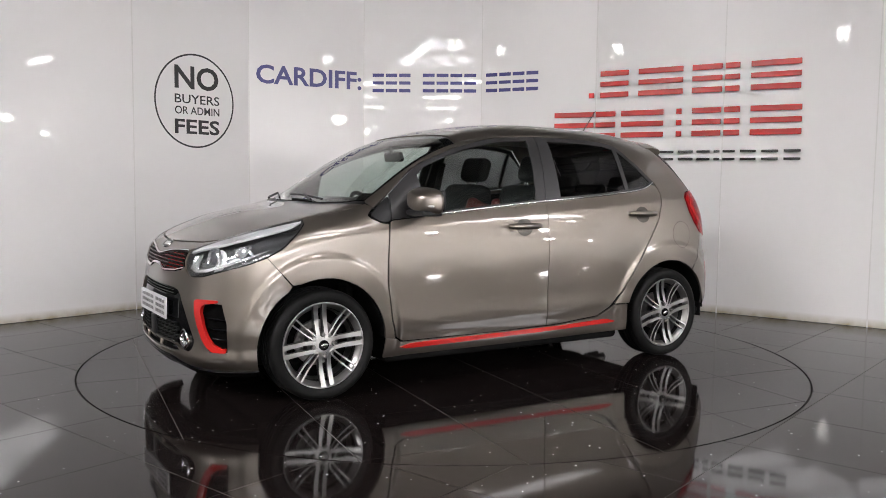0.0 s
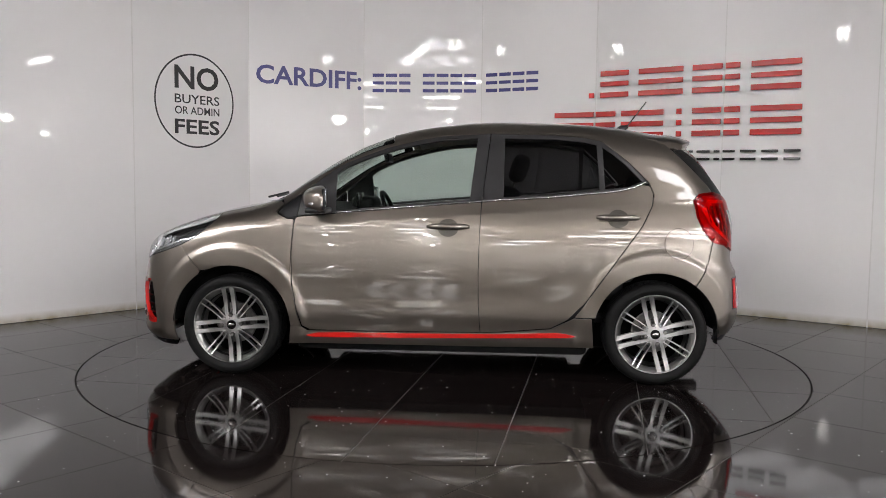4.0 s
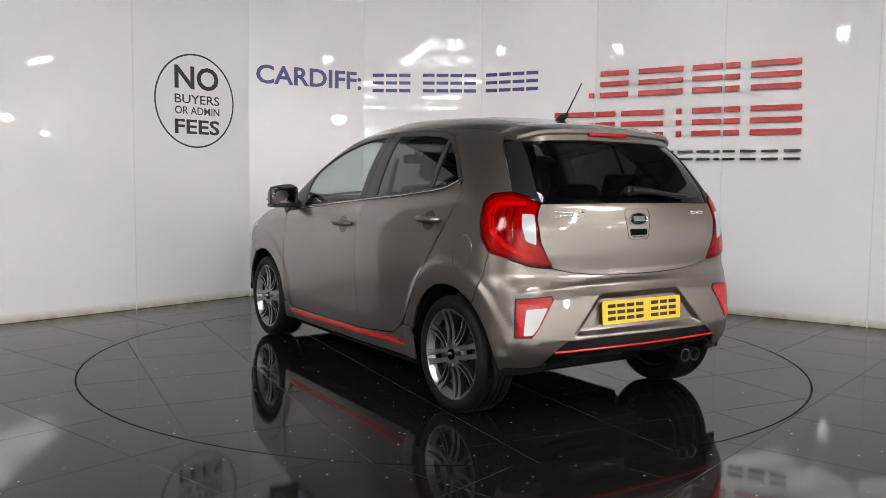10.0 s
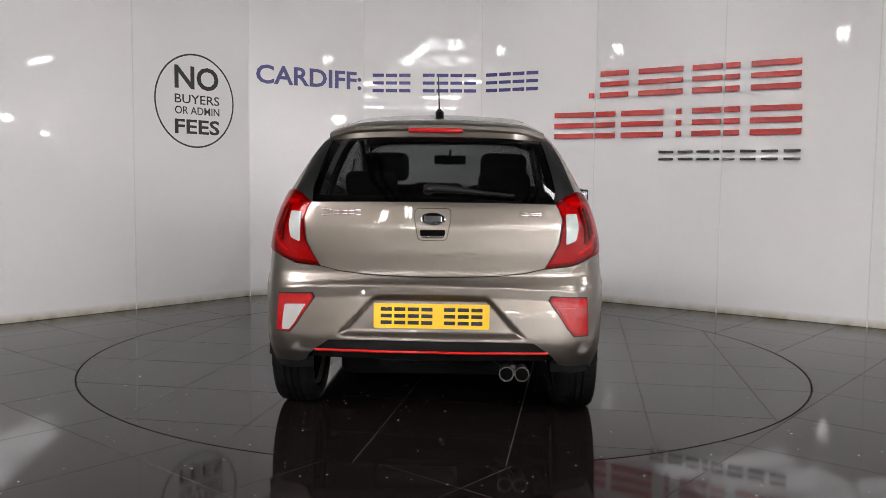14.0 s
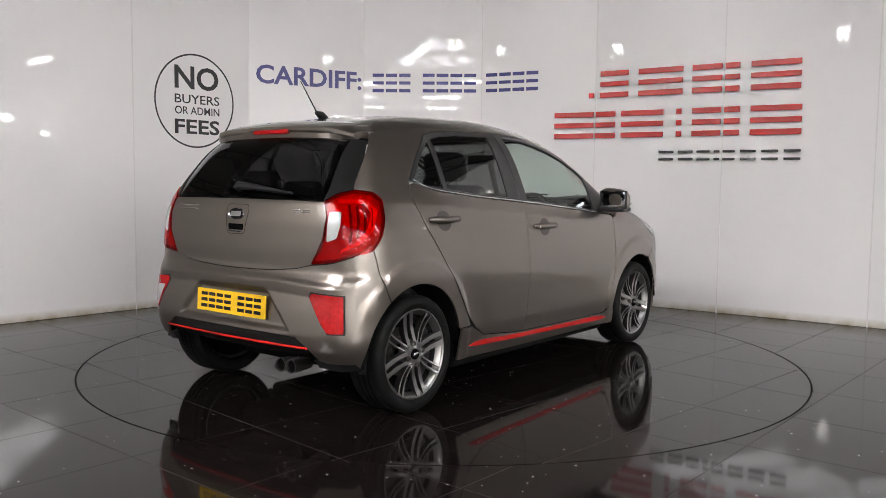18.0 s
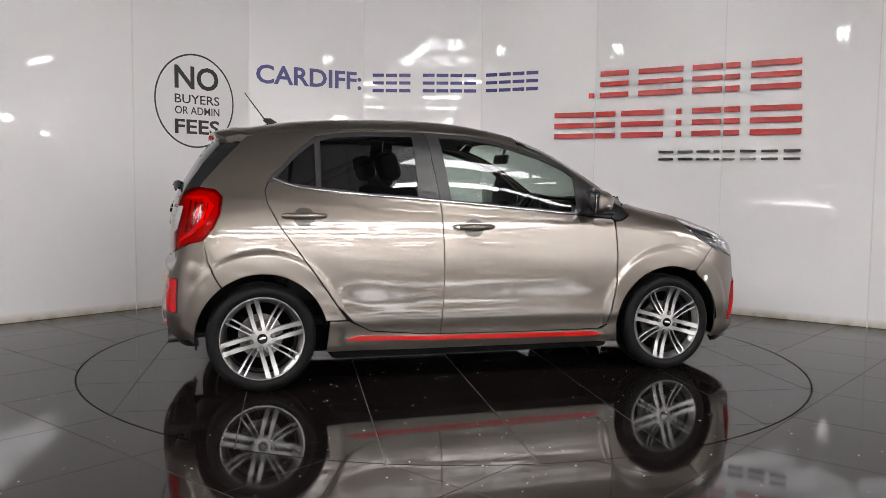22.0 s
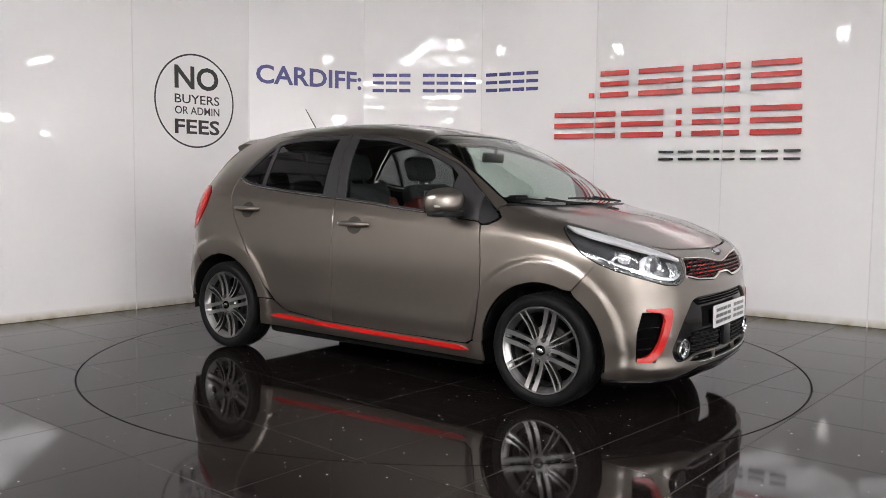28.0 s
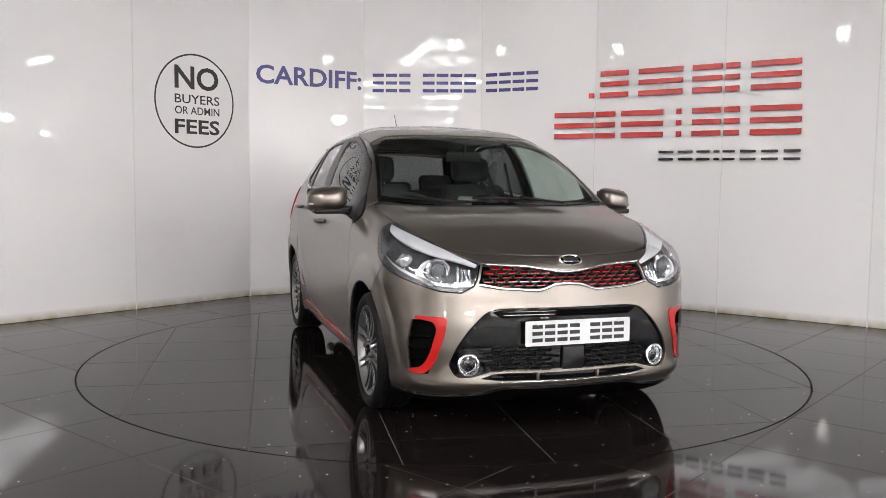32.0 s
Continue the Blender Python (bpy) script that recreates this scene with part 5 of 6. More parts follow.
def build_wheel(x, s, turn):
    wheel = new("wheel")
    wheel.parent = CAR
    wheel.location = (x, s * 0.768, WHEEL_Z)
    wheel.rotation_euler = (0, radians(turn), 0)
    if s < 0:
        wheel.rotation_euler = (0, radians(turn), math.pi)
    tyre = [(0.217, -0.010), (0.224, 0.003), (0.238, 0.010), (0.252, 0.012), (0.268, 0.008), (0.279, -0.002), (0.2835, -0.014), (0.2855, -0.024), (0.2855, -0.05), (0.279, -0.051), (0.279, -0.058), (0.286, -0.059), (0.2865, -0.082), (0.280, -0.083), (0.280, -0.091), (0.2865, -0.092),
            (0.2865, -0.115), (0.280, -0.116), (0.280, -0.123), (0.286, -0.124), (0.2855, -0.155), (0.279, -0.172), (0.262, -0.186), (0.236, -0.186), (0.212, -0.175)]
    ob = part("tyre", done(lathe(tyre, 72), 35), RUBBER, wheel, "low-profile black tyre")
    bm = bmesh.new()
    for k in range(72):
        a = 2 * math.pi * k / 72
        for y0 in (-0.030, -0.140):
            b2 = block((0.005, 0.024, 0.010), (0, 0, 0))
            d = bpy.data.meshes.new("t")
            bmesh.ops.transform(b2, matrix=Matrix.Rotation(a, 4, "Y") @ Matrix.Translation((0.2842, y0, 0)) @ Matrix.Rotation(radians(18), 4, "X"), verts=b2.verts)
            b2.to_mesh(d), b2.free(), bm.from_mesh(d)
            bpy.data.meshes.remove(d)
    tr = part("tread", done(bm), RUBBER, wheel)
    tr["kind"] = "stuff"
    part("rim", done(lathe([(0.203, -0.17), (0.196, -0.15), (0.178, -0.11), (0.190, -0.03), (0.204, -0.012), (0.2105, -0.006), (0.2115, -0.001), (0.2155, 0.003), (0.2195, 0.003), (0.222, -0.002), (0.222, -0.012)], 72), 30), MACHINED, wheel, "machined rim lip")
    part("barrel", done(lathe([(0.203, -0.014), (0.187, -0.034), (0.183, -0.11), (0.198, -0.15)], 60), 50), ALLOY_DARK, wheel, "dark grey barrel")
    part("wheel_back", done(lathe([(0.0, -0.135), (0.19, -0.135), (0.19, -0.15)], 40)), GAP, wheel)
    part("brake_disc", done(lathe([(0.045, -0.095), (0.055, -0.088), (0.075, -0.088), (0.077, -0.098), (0.118, -0.098), (0.118, -0.116), (0.05, -0.116)], 48), 30), STEEL, wheel, "steel brake disc")
    for k in range(4):
        a = radians(90 * k)
        for sh in (-0.0210, 0.0210):
            bm = spoke(0.0285, 0.034, 0.212, sh, 0.0015, 0.005)
            bmesh.ops.rotate(bm, matrix=Matrix.Rotation(a, 3, "Y"), verts=bm.verts)
            part("spoke", done(bm, 25), [MACHINED, ALLOY_DARK], wheel)
        a = radians(90 * k + 45)
        for sh in (-0.0115, 0.0115):
            bm = spoke(0.0125, 0.062, 0.212, sh, 0.005, 0.002)
            bmesh.ops.rotate(bm, matrix=Matrix.Rotation(a, 3, "Y"), verts=bm.verts)
            part("spoke", done(bm, 25), [MACHINED, ALLOY_DARK], wheel)
        bend = [Vector((0.064 - 0.013 * math.cos(radians(q)), -0.0068, 0.0120 * math.sin(radians(q)))) for q in range(-90, 91, 30)]
        turn_m = Matrix.Rotation(a, 3, "Y")
        part("spoke_root", done(tube([tuple(turn_m @ q) for q in bend], 0.0062, 8), 60), MACHINED, wheel)
        bm = lathe([(0.0135, -0.022), (0.0135, 0.004), (0.010, 0.009), (0.0, 0.010)], 6)
        bmesh.ops.translate(bm, vec=(0.056 * math.cos(radians(90 * k)), 0.0, 0.056 * math.sin(radians(90 * k))), verts=bm.verts)
        part("wheel_nut", done(bm, 30), STEEL, wheel)
    part("hub", done(lathe([(0.074, -0.045), (0.070, -0.020), (0.060, -0.0075), (0.034, -0.0055), (0.0, -0.0055)], 40), 40), MACHINED, wheel, "machined hub")
    part("centre_cap", done(lathe([(0.0265, -0.012), (0.0265, 0.002), (0.024, 0.005), (0.0, 0.006)], 36), 30), BLACK_GLOSS, wheel, "black centre cap")
    bm = lathe([(1.0, 0.0058), (0.80, 0.0072), (0.0, 0.0074)], 32)
    bmesh.ops.scale(bm, vec=(0.019, 1, 0.0105), verts=bm.verts)
    part("cap_badge", done(bm), SATIN, wheel, "plain oval badge")
    return wheel


for x, s, turn in ((1.2, 1, 6), (-1.2, 1, 14), (1.2, -1, -15), (-1.2, -1, 15)):
    build_wheel(x, s, turn)


def build_under():
    """Arch liners, floor pan and silencer."""
    for x in WHEELS_X:
        for s in (1, -1):
            bm = bmesh.new()
            rows = []
            for k in range(25):
                a = radians(2 + 176 * k / 24)
                c, q = math.cos(a), math.sin(a)
                rows.append([bm.verts.new((x + r * c, s * y, WHEEL_Z + r * q)) for r, y in ((ARCH + 0.004, 0.770), (ARCH + 0.012, 0.70), (ARCH + 0.005, 0.50), (0.05, 0.50))])
            for a, b in zip(rows, rows[1:]):
                for i in range(3):
                    bm.faces.new((a[i], a[i + 1], b[i + 1], b[i]))
            part("arch_liner", done(bm), UNDER, CAR, "black wheel arch liner")
    part("floor_pan", done(block((1.66, 1.44, 0.15), (0.0, 0, 0.222), 0.03)), UNDER, CAR)
    part("floor_pan", done(block((2.72, 0.96, 0.19), (0.10, 0, 0.240), 0.04)), UNDER, CAR)
    part("boot_floor", done(block((0.46, 1.0, 0.14), (-1.36, 0, 0.415), 0.03)), UNDER, CAR)
    part("rear_beam", done(tube([(-1.2, -0.55, 0.26), (-1.25, 0.0, 0.25), (-1.2, 0.55, 0.26)], 0.04, 10)), UNDER, CAR)
    part("silencer", done(block((0.22, 0.40, 0.12), (-1.42, 0.08, 0.315), 0.055, segments=3)), STEEL, CAR, "steel exhaust silencer")
    tip = part("exhaust", done(tube([(-1.35, -0.30, 0.27), (-1.50, -0.36, 0.262), (-1.60, -0.375, 0.258)], 0.026, 14)), STEEL, CAR, "twin chrome exhaust tips")
    for y in (-0.345, -0.415):
        bm = lathe([(0.027, 0.0), (0.033, -0.10), (0.034, -0.115), (0.030, -0.115), (0.025, -0.02), (0.0, -0.02)], 28, "x")
        bmesh.ops.translate(bm, vec=(-1.565, y, 0.256), verts=bm.verts)
        part("exhaust_tip", done(bm, 30), STEEL, tip, "dull steel exhaust tip")
        bm = lathe([(0.0, 0.0), (0.0285, 0.0), (0.0285, 0.06), (0.0, 0.06)], 24, "x")
        bmesh.ops.translate(bm, vec=(-1.670, y, 0.256), verts=bm.verts)
        part("exhaust_bore", done(bm, 30), GAP, tip)
    for s in (1, -1):
        part("mud_flap", done(block((0.010, 0.07, 0.09), (-1.535, s * 0.725, 0.285), 0.004)), UNDER, CAR)
    # inner walls that close the doors and ends
    xs = np.linspace(0.86, -1.20, 20)
    card = [(0.84, 0.30)] + [(float(x), float(BELT(x)) - 0.012) for x in xs] + [(-1.1, 0.75), (-0.82, 0.38), (-0.7, 0.30)]
    both("door_card", card, "side", BLACK_TRIM, "black inner door card", lift=-0.045, thick=0.01, step=0.06)
    part("firewall", done(block((0.05, 1.22, 0.62), (0.98, 0, 0.62), 0.02)), UNDER, CAR)
    part("engine_cover", done(block((0.62, 0.90, 0.45), (1.28, 0, 0.52), 0.05)), UNDER, CAR)
    part("boot_wall", done(block((0.03, 1.1, 0.55), (-1.58, 0, 0.62), 0.01)), BLACK_TRIM, CAR)


build_under()


def build_fittings():
    # door handles: recess, bar and keyhole
    for s in (1, -1):
        for x, z, door in ((-0.042, 0.868, "front_door"), (-0.980, 0.930, "rear_door")):
            owner = [o for o in CAR.children if o.name.startswith(door)][0 if s > 0 else 1]
            # Flat oval on the door; the bowl's shade is in its dark colour.
            bowl = part("handle_recess", sheet(ring_shape(x, z - 0.004, 0.058, 0.050), "side", lift=0.002, thick=0, side=s, step=0.015), RECESS, owner)
            p = cast("side", np.array([(x + d, z + 0.004) for d in (0.115, 0.095, 0.05, 0.0, -0.05, -0.095, -0.115)]))
            off = [0.006, 0.020, 0.030, 0.033, 0.030, 0.020, 0.006]
            pts = [(float(v[0]), s * float(v[1] + o), float(v[2])) for v, o in zip(p, off)]
            bm = tube(pts, [0.009, 0.015, 0.0175, 0.018, 0.0175, 0.015, 0.009], 12)
            h = part("door_handle", done(bm, 60), PAINT, owner)
            if s < 0 and door == "front_door":
                q = pts[5]
                part("keyhole", turned([(0.009, 0.0), (0.009, 0.006), (0.0, 0.007)], facing((q[0] - 0.004, q[1] - 0.010, q[2]), (0, -1, 0)), 18), CHROME, h)
        # mirrors
        foot = part("door_mirror", done(turn_y(tube([(0.70, 0.70, 0.955), (0.69, 0.78, 0.962), (0.675, 0.86, 0.972)], [0.030, 0.026, 0.024], 10), s), 60), BLACK_TRIM, CAR, "body-coloured door mirror")
        bm = bmesh.new()
        bmesh.ops.create_uvsphere(bm, u_segments=28, v_segments=18, radius=1.0)
        for v in bm.verts:
            c = v.co
            for i in range(3):
                c[i] = math.copysign(abs(c[i]) ** 0.62, c[i])
            k = 1 - 0.25 * max(0.0, c.x)
            c.x, c.y, c.z = c.x * 0.092 if c.x > 0 else c.x * 0.040, c.y * 0.108 * k, c.z * 0.070 * k
            c.x -= 0.02 * (c.y / 0.118)
            c.z += 0.012 * (c.y / 0.118) * -1
        bmesh.ops.translate(bm, vec=(0.662, 0.872, 1.020), verts=bm.verts)
        part("mirror_shell", done(turn_y(bm, s), 50), PAINT, foot)
        part("mirror_base", done(turn_y(block((0.118, 0.19, 0.030), (0.674, 0.858, 0.956), 0.012, segments=3), s), 50), BLACK_TRIM, foot, "black lower shell")
        part("mirror_glass", done(turn_y(block((0.006, 0.185, 0.098), (0.626, 0.874, 1.018), 0.002, Matrix.Rotation(radians(8), 4, "Z")), s)), MIRROR, foot, "mirror glass")
        part("mirror_rim", done(turn_y(block((0.020, 0.205, 0.116), (0.636, 0.873, 1.018), 0.009, Matrix.Rotation(radians(8), 4, "Z")), s), 50), BLACK_TRIM, foot)
        part("indicator", done(turn_y(block((0.066, 0.050, 0.013), (0.690, 0.936, 0.994), 0.005, Matrix.Rotation(radians(-48), 4, "Z")), s), 50), LAMP_WHITE, foot, "clear side indicator")
    # wipers
    for y0, y1, x0, x1 in ((0.36, -0.16, 1.055, 1.035), (-0.22, -0.60, 1.085, 0.955)):
        xs, ys = np.linspace(x0, x1, 14), np.linspace(y0, y1, 14)
        q = cast("top", np.stack([xs - 0.02, ys], 1))
        w = part("wiper", done(tube([tuple(v + np.array((0, 0, 0.012))) for v in q], 0.006, 6)), BLACK_TRIM, CAR, "black wiper")
        arm = cast("top", np.array([(x0 + 0.04, y0 - 0.02), (x0 + 0.01, (y0 + y1) / 2 + 0.1), ((x0 + x1) / 2 - 0.01, (y0 + y1) / 2)]))
        part("wiper_arm", done(tube([tuple(v + np.array((0, 0, 0.026))) for v in arm], 0.007, 6)), BLACK_TRIM, w)
    q = cast("rear", np.array([(0.0, 1.055), (0.02, 1.075), (0.02, 1.09), (-0.10, 1.085), (-0.24, 1.070), (-0.37, 1.060)]))
    wipe = part("rear_wiper", done(tube([tuple(v + np.array((-0.022, 0, 0.0))) for v in q[1:]], [0.022, 0.022, 0.016, 0.010, 0.006], 8), 60), BLACK_TRIM, CAR, "black rear wiper")
    part("wiper_pivot", turned([(0.024, -0.015), (0.024, 0.02), (0.014, 0.03), (0.0, 0.032)], facing((q[1][0] + 0.002, 0.02, 1.083), (-1, 0, 0.4)), 20), BLACK_TRIM, wipe)
    # aerial
    q = cast("top", np.array([(-1.09, 0.0)]))[0]
    foot = part("aerial", done(tube([(-1.055, 0, q[2] - 0.002), (-1.09, 0, q[2] + 0.018), (-1.125, 0, q[2] + 0.030)], [0.020, 0.022, 0.010], 12), 60), BLACK_TRIM, CAR, "short black roof aerial")
    part("mast", done(tube([(-1.115, 0, q[2] + 0.025), (-1.235, 0, q[2] + 0.185)], [0.0042, 0.0028], 8)), BLACK_TRIM, foot)
    # roof spoiler with the high brake lamp
    bm = bmesh.new()
    us = np.linspace(-0.515, 0.515, 25)
    rows = []
    for u in us:
        f0 = cast("top", np.array([(-1.225, u)]))[0]
        e = abs(u) / 0.515
        tipx = -1.440 + 0.095 * u * u + 0.05 * max(0, e - 0.85) / 0.15
        tipz = 1.392 - 0.085 * u * u - 0.02 * max(0, e - 0.8) / 0.2
        midp = np.array(((f0[0] + tipx) / 2, u, (f0[2] + tipz) / 2 + 0.010))
        under = cast("rear", np.array([(u * 0.985, 1.328 - 0.045 * u * u)]))[0]
        rows.append([bm.verts.new(p) for p in ((f0[0], u, f0[2] + 0.001), tuple(midp), (tipx + 0.012, u, tipz + 0.001), (tipx, u, tipz - 0.005), (tipx + 0.002, u, tipz - 0.022), (tipx + 0.014, u, tipz - 0.032), (under[0] + 0.01, u * 0.99, under[2]), (under[0] + 0.12, u * 0.97, under[2] + 0.01))])
    for a, b in zip(rows, rows[1:]):
        for i in range(7):
            bm.faces.new((a[i], a[i + 1], b[i + 1], b[i]))
    bm.faces.new(rows[0]), bm.faces.new(rows[-1][::-1])
    sp = part("roof_spoiler", done(bm, 30), PAINT, CAR)
    bm = block((0.018, 0.260, 0.022), (-1.437, 0, 1.361), 0.008, Matrix.Rotation(radians(0), 4, "Y"), 3)
    part("brake_lamp", done(bm, 50), LAMP_RED_BACK, sp, "red high-level brake lamp")
    # plates
    def plate(name, at, n, mat, label):
        m = facing(at, n)
        bm = prism(rounded([(-0.26, -0.0555), (0.26, -0.0555), (0.26, 0.0555), (-0.26, 0.0555)], 0.006, 3), -0.003, 0.003, m)
        p = part(name, done(bm), mat, CAR, label)
        for k, c in enumerate((-0.203, -0.142, -0.081, -0.020, 0.082, 0.143, 0.204)):
            for z in (-0.030, 0.0, 0.030):
                part("bar", done(prism([(c - 0.025, z - 0.0085), (c + 0.025, z - 0.0085), (c + 0.025, z + 0.0085), (c - 0.025, z + 0.0085)], 0.0028, 0.0042, m)), PLATE_INK, p)
        for c in (-0.2, 0.2):
            bm = lathe([(0.005, 0.002), (0.004, 0.006), (0.0, 0.0065)], 10, "z")
            bmesh.ops.transform(bm, matrix=m @ Matrix.Translation((c, 0.04, 0)), verts=bm.verts)
            part("screw_cap", done(bm), mat, p)
    plate("number_plate", (1.872, 0.040, 0.460), (1, 0.02, 0.02), PLATE_WHITE, "white plate with plain black bars")
    part("plate_bracket", done(block((0.03, 0.40, 0.07), (1.853, 0.040, 0.455), 0.006)), BLACK_TRIM, CAR)
    plate("number_plate", (-1.700, -0.004, 0.518), (-1, 0, 0.06), PLATE_YELLOW, "yellow plate with plain black bars")
    # badges: plain ovals and bars
    def oval(at, n, w, h, label):
        m = facing(at, n)
        bm = lathe([(1.0, -0.004), (1.0, 0.002), (0.93, 0.006), (0.86, 0.004)], 40, "z")
        bmesh.ops.scale(bm, vec=(w, h, 1), verts=bm.verts)
        bmesh.ops.transform(bm, matrix=m, verts=bm.verts)
        b = part("badge", done(bm, 30), CHROME, CAR, label)
        bm = lathe([(0.9, 0.003), (0.6, 0.0045), (0.0, 0.005)], 36, "z")
        bmesh.ops.scale(bm, vec=(w, h, 1), verts=bm.verts)
        bmesh.ops.transform(bm, matrix=m, verts=bm.verts)
        part("badge_field", done(bm, 60), BLACK_GLOSS, b)
        part("badge_bar", done(prism([(-w * 0.66, -h * 0.44), (w * 0.66, -h * 0.44), (w * 0.66, h * 0.44), (-w * 0.66, h * 0.44)], 0.004, 0.0068, m, 0.001)), CHROME, b)
    q = cast("nose", np.array([(0.034, 0.770)]))[0]
    oval(q + normals(q[None])[0] * 0.004, normals(q[None])[0], 0.058, 0.030, "plain oval chrome badge")
    q = cast("rear", np.array([(-0.004, 0.952)]))[0]
    oval(q + normals(q[None])[0] * 0.004, normals(q[None])[0], 0.059, 0.030, "plain oval chrome badge")
    # handle pocket under the rear badge
    gate = [o for o in CAR.children if o.name.startswith("tailgate")][0]
    pocket = rounded([(-0.082, 1.000), (0.076, 1.000), (0.080, 0.96), (0.062, 0.856), (-0.066, 0.856), (-0.086, 0.96)], 0.022, 5)
    q = cast("rear", np.array(dense(pocket, 0.01)))
    part("pocket_edge", done(tube([tuple(v) for v in np.vstack([q, q[:1]]) + np.array((-0.0002, 0, 0))], 0.0012, 6)), GAP, gate)
    mouth = rounded([(-0.062, 0.905), (0.056, 0.905), (0.052, 0.878), (0.038, 0.866), (-0.044, 0.866), (-0.058, 0.878)], 0.010, 4)
    part("handle_pocket", sheet(mouth, "rear", lift=0.0012, thick=0, step=0.02), GAP, gate, "dark handle pocket")
    grip = cast("rear", np.array([(u, 0.872 + 0.25 * u * u) for u in np.linspace(-0.05, 0.044, 9)]))
    part("handle_bar", done(tube([tuple(v) for v in grip + np.array((-0.004, 0, 0))], 0.0045, 8), 60), CHROME, gate, "chrome pocket edge")
    for u0, u1, h in ((0.500, 0.478, 0.032), (0.468, 0.460, 0.022), (0.450, 0.424, 0.020), (0.414, 0.388, 0.020), (0.378, 0.356, 0.020), (0.346, 0.326, 0.026), (-0.392, -0.43, 0.016), (-0.442, -0.492, 0.016)):
        for dz in (-h / 2 + 0.003, h / 2 - 0.003):
            c = cast("rear", np.array([((u0 + u1) / 2, 0.978 + dz)]))[0]
            part("badge_bar", done(block((0.004, abs(u1 - u0), 0.006), (c[0] - 0.002, c[1], c[2]), 0.0012)), CHROME, gate)


build_fittings()


# ---- cabin ----
def cushion(size, at, bevel, turn=None):
    return done(block(size, at, bevel, turn, 4), 50)


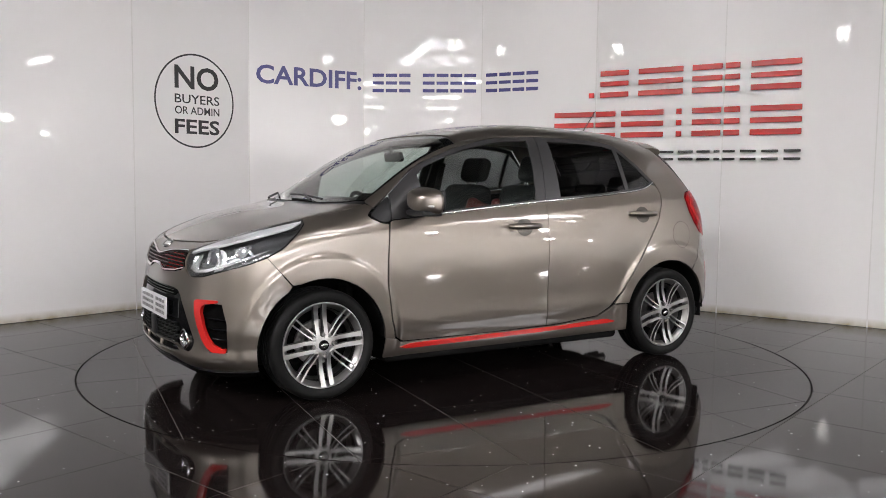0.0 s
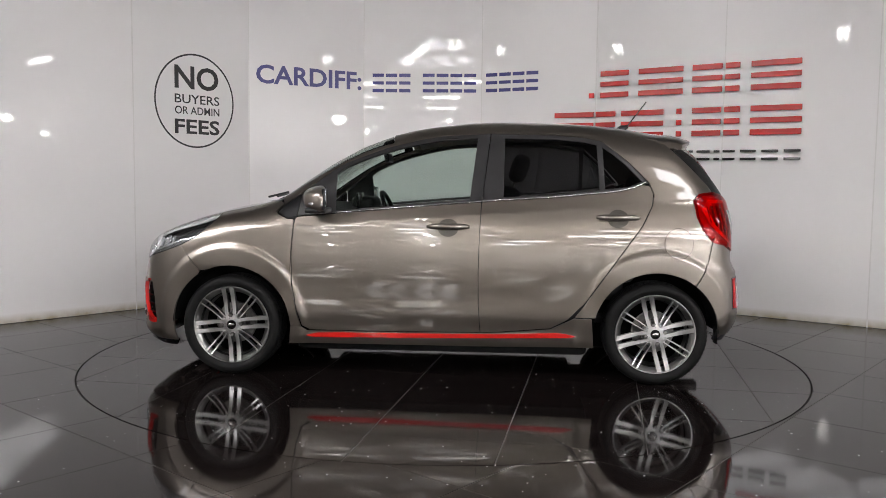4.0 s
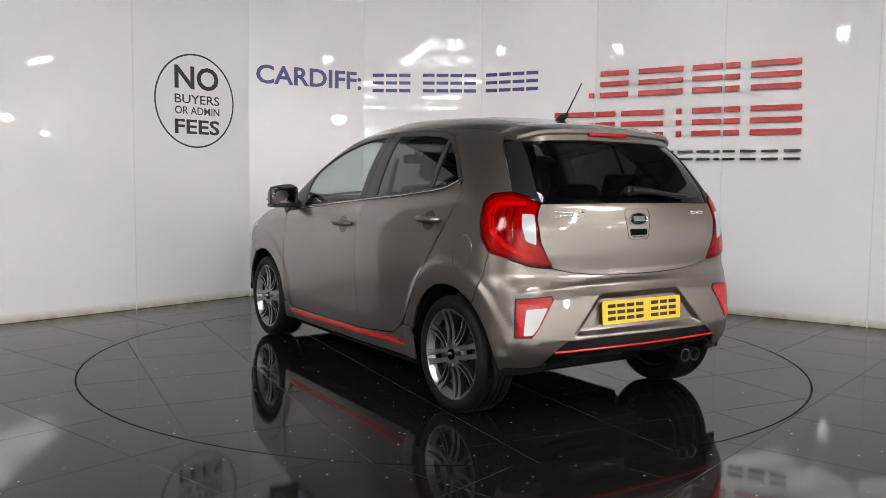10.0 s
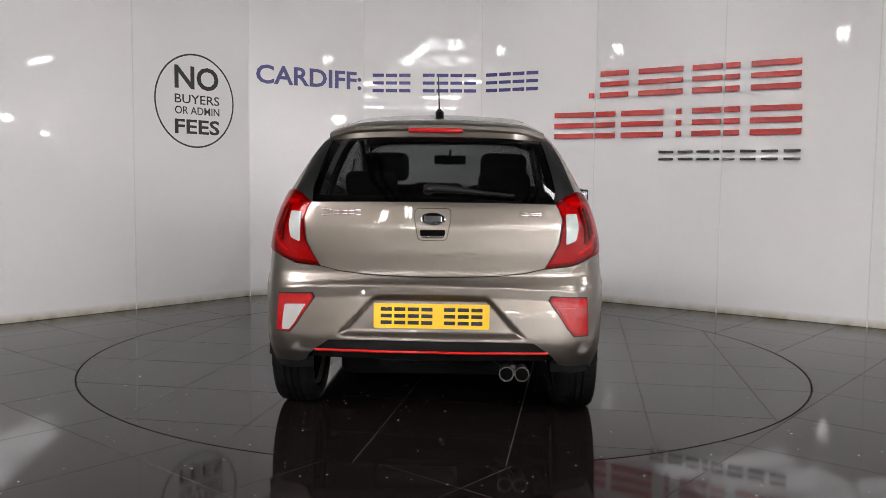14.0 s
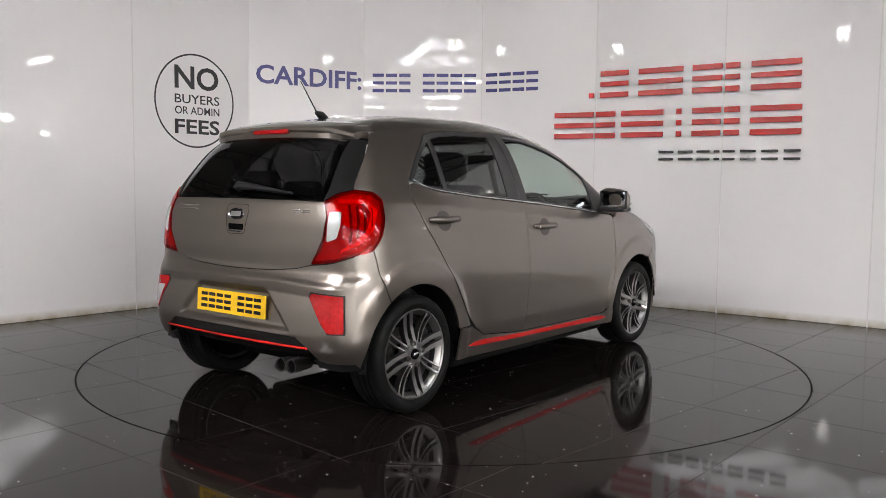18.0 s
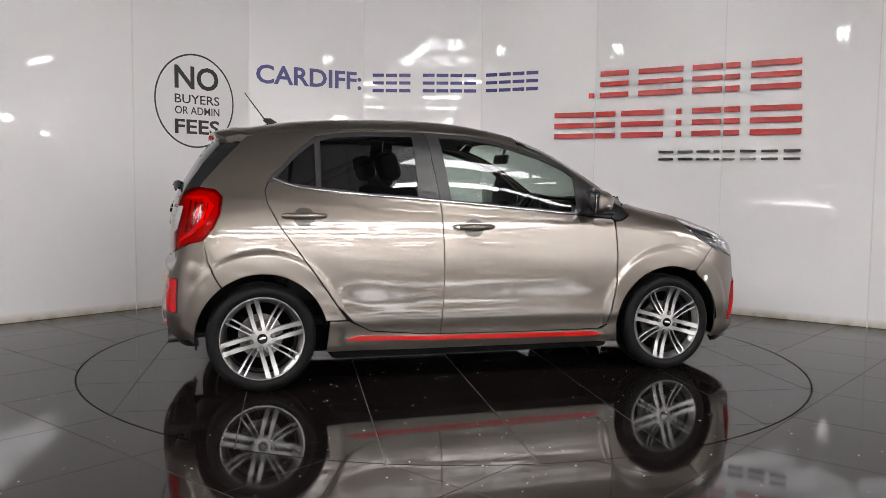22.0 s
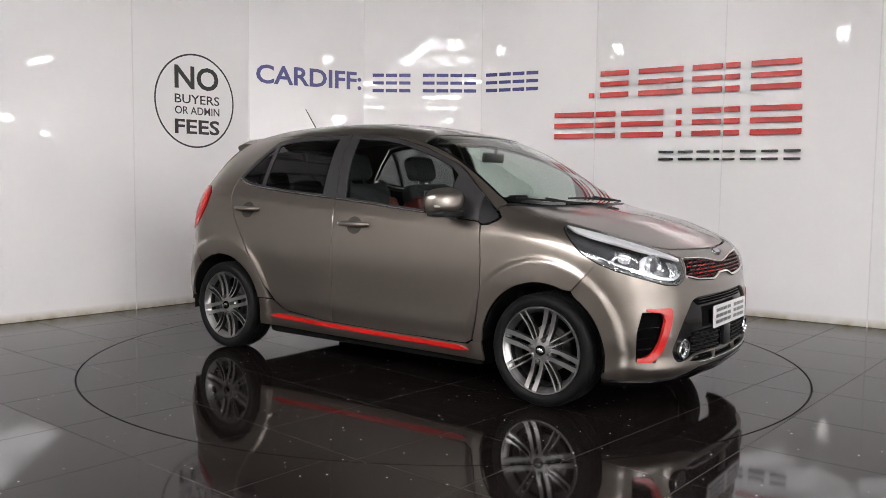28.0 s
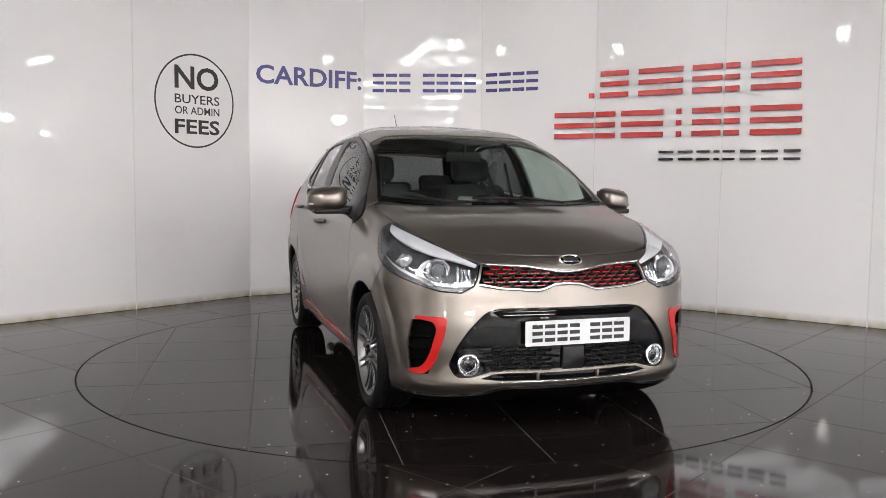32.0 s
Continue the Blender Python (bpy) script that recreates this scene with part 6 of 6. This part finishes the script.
def build_cabin():
    for y in (0.345, -0.345):
        seat = part("front_seat", cushion((0.50, 0.48, 0.17), (0.02, y, 0.50), 0.06, Matrix.Rotation(radians(-7), 4, "Y")), CLOTH, CAR, "charcoal front seat with red bolsters")
        lean = Matrix.Rotation(radians(-18), 4, "Y")
        part("backrest", cushion((0.15, 0.46, 0.62), (-0.30, y, 0.80), 0.06, lean), CLOTH, seat)
        for d in (-0.20, 0.20):
            part("bolster", cushion((0.17, 0.075, 0.46), (-0.272, y + d, 0.78), 0.035, lean), RED_CLOTH, seat, "red seat bolster")
        part("headrest", cushion((0.10, 0.27, 0.17), (-0.44, y, 1.205), 0.045, lean), CLOTH, seat)
        for d in (-0.06, 0.06):
            part("headrest_post", done(tube([(-0.385, y + d, 1.04), (-0.425, y + d, 1.15)], 0.006, 8)), CHROME, seat)
    bench = part("rear_bench", cushion((0.46, 1.16, 0.16), (-0.82, 0, 0.54), 0.06, Matrix.Rotation(radians(-6), 4, "Y")), CLOTH, CAR, "charcoal rear bench")
    part("bench_back", cushion((0.14, 1.14, 0.52), (-1.12, 0, 0.80), 0.05, Matrix.Rotation(radians(-20), 4, "Y")), CLOTH, bench)
    for y in (0.33, 0.0, -0.33):
        part("headrest", cushion((0.08, 0.26, 0.13 if y else 0.09), (-1.215, y, 1.105 if y else 1.07), 0.035, Matrix.Rotation(radians(-16), 4, "Y")), CLOTH, bench)
    part("parcel_shelf", done(block((0.30, 1.02, 0.02), (-1.36, 0, 0.985), 0.006)), CLOTH, CAR)
    dash = bmesh.new()
    prof = [(0.98, 0.60), (0.98, 0.955), (0.84, 0.975), (0.66, 0.955), (0.58, 0.90), (0.60, 0.78), (0.70, 0.62)]
    a = [dash.verts.new((x, 0.64, z)) for x, z in prof]
    b = [dash.verts.new((x, -0.64, z)) for x, z in prof]
    for i in range(len(prof)):
        j = (i + 1) % len(prof)
        dash.faces.new((a[i], a[j], b[j], b[i]))
    dash.faces.new(a[::-1]), dash.faces.new(b)
    bmesh.ops.recalc_face_normals(dash, faces=dash.faces)
    bmesh.ops.bevel(dash, geom=dash.edges[:], offset=0.02, segments=2, affect="EDGES")
    board = part("dashboard", done(dash, 40), PLASTIC, CAR, "black dashboard")
    part("instrument_hood", cushion((0.16, 0.36, 0.10), (0.60, -0.35, 0.965), 0.04), PLASTIC, board)
    part("screen", done(block((0.02, 0.20, 0.12), (0.585, 0.0, 0.985), 0.006)), BLACK_GLOSS, board, "black touch screen")
    m = Matrix.Translation((0.42, -0.35, 0.885)) @ Matrix.Rotation(radians(-66), 4, "Y")
    bm = lathe([(0.172 + 0.015 * math.cos(k * math.pi / 5), 0.015 * math.sin(k * math.pi / 5)) for k in range(10)], 40, "z", True)
    bmesh.ops.transform(bm, matrix=m, verts=bm.verts)
    wheel = part("steering_wheel", done(bm, 60), BLACK_TRIM, CAR, "black steering wheel")
    part("wheel_boss", cushion((0.04, 0.16, 0.14), (0.435, -0.35, 0.878), 0.018, Matrix.Rotation(radians(24), 4, "Y")), BLACK_TRIM, wheel)
    for p in ((0, 0.15), (0, -0.15), (-0.15, 0)):
        q = m @ Vector((p[0], p[1], 0))
        part("wheel_spoke", done(tube([(0.435, -0.35, 0.878), tuple(q)], 0.014, 8)), BLACK_TRIM, wheel)
    part("column", done(tube([(0.44, -0.35, 0.87), (0.62, -0.35, 0.80)], 0.045, 12)), PLASTIC, wheel)
    part("inner_mirror", cushion((0.03, 0.22, 0.062), (0.40, 0.0, 1.270), 0.014, Matrix.Rotation(radians(12), 4, "Y")), BLACK_TRIM, CAR, "black rear-view mirror")
    part("mirror_stalk", done(tube([(0.41, 0, 1.28), (0.43, 0, 1.338)], 0.010, 8)), BLACK_TRIM, CAR)
    xr = np.linspace(0.24, -1.15, 14)
    lining = [(0.27, 0.0), (0.26, 0.3)] + [(float(x), float(RAIL(x)) - 0.02) for x in xr] + [(-1.2, 0.0)]
    part("headlining", sheet(mirrored(lining), "top", lift=-0.028, thick=0.004, step=0.08), HEADLINER, CAR, "grey headlining")
    for s in (1, -1):
        part("seat_belt", done(turn_y(block((0.05, 0.006, 0.52), (-0.26, 0.60, 1.0), 0.001, Matrix.Rotation(radians(10), 4, "X") @ Matrix.Rotation(radians(-8), 4, "Y")), s)), BLACK_TRIM, CAR, "black seat belt")
    part("cabin_floor", done(block((1.9, 1.2, 0.04), (-0.1, 0, 0.34), 0.01)), CLOTH, CAR)
    part("console", cushion((0.7, 0.17, 0.22), (0.28, 0, 0.50), 0.04), PLASTIC, CAR)


build_cabin()

build_floor()


def motions():
    """The turntable goes round once in about forty seconds, with the car on it."""
    table, ride = [], []
    for k in range(33):
        a = 211.471 - 8.85194 * k
        table.append((float(k), pose(0, 0, 0, 0, 0, a)))
        off = Matrix.Rotation(radians(a), 4, "Z") @ Vector((-0.0278, -0.0132, 0.0))
        ride.append((float(k), pose(off.x, off.y, 0, 0, 0, a)))
    walk(TABLE, table)
    walk(CAR, ride)


motions()
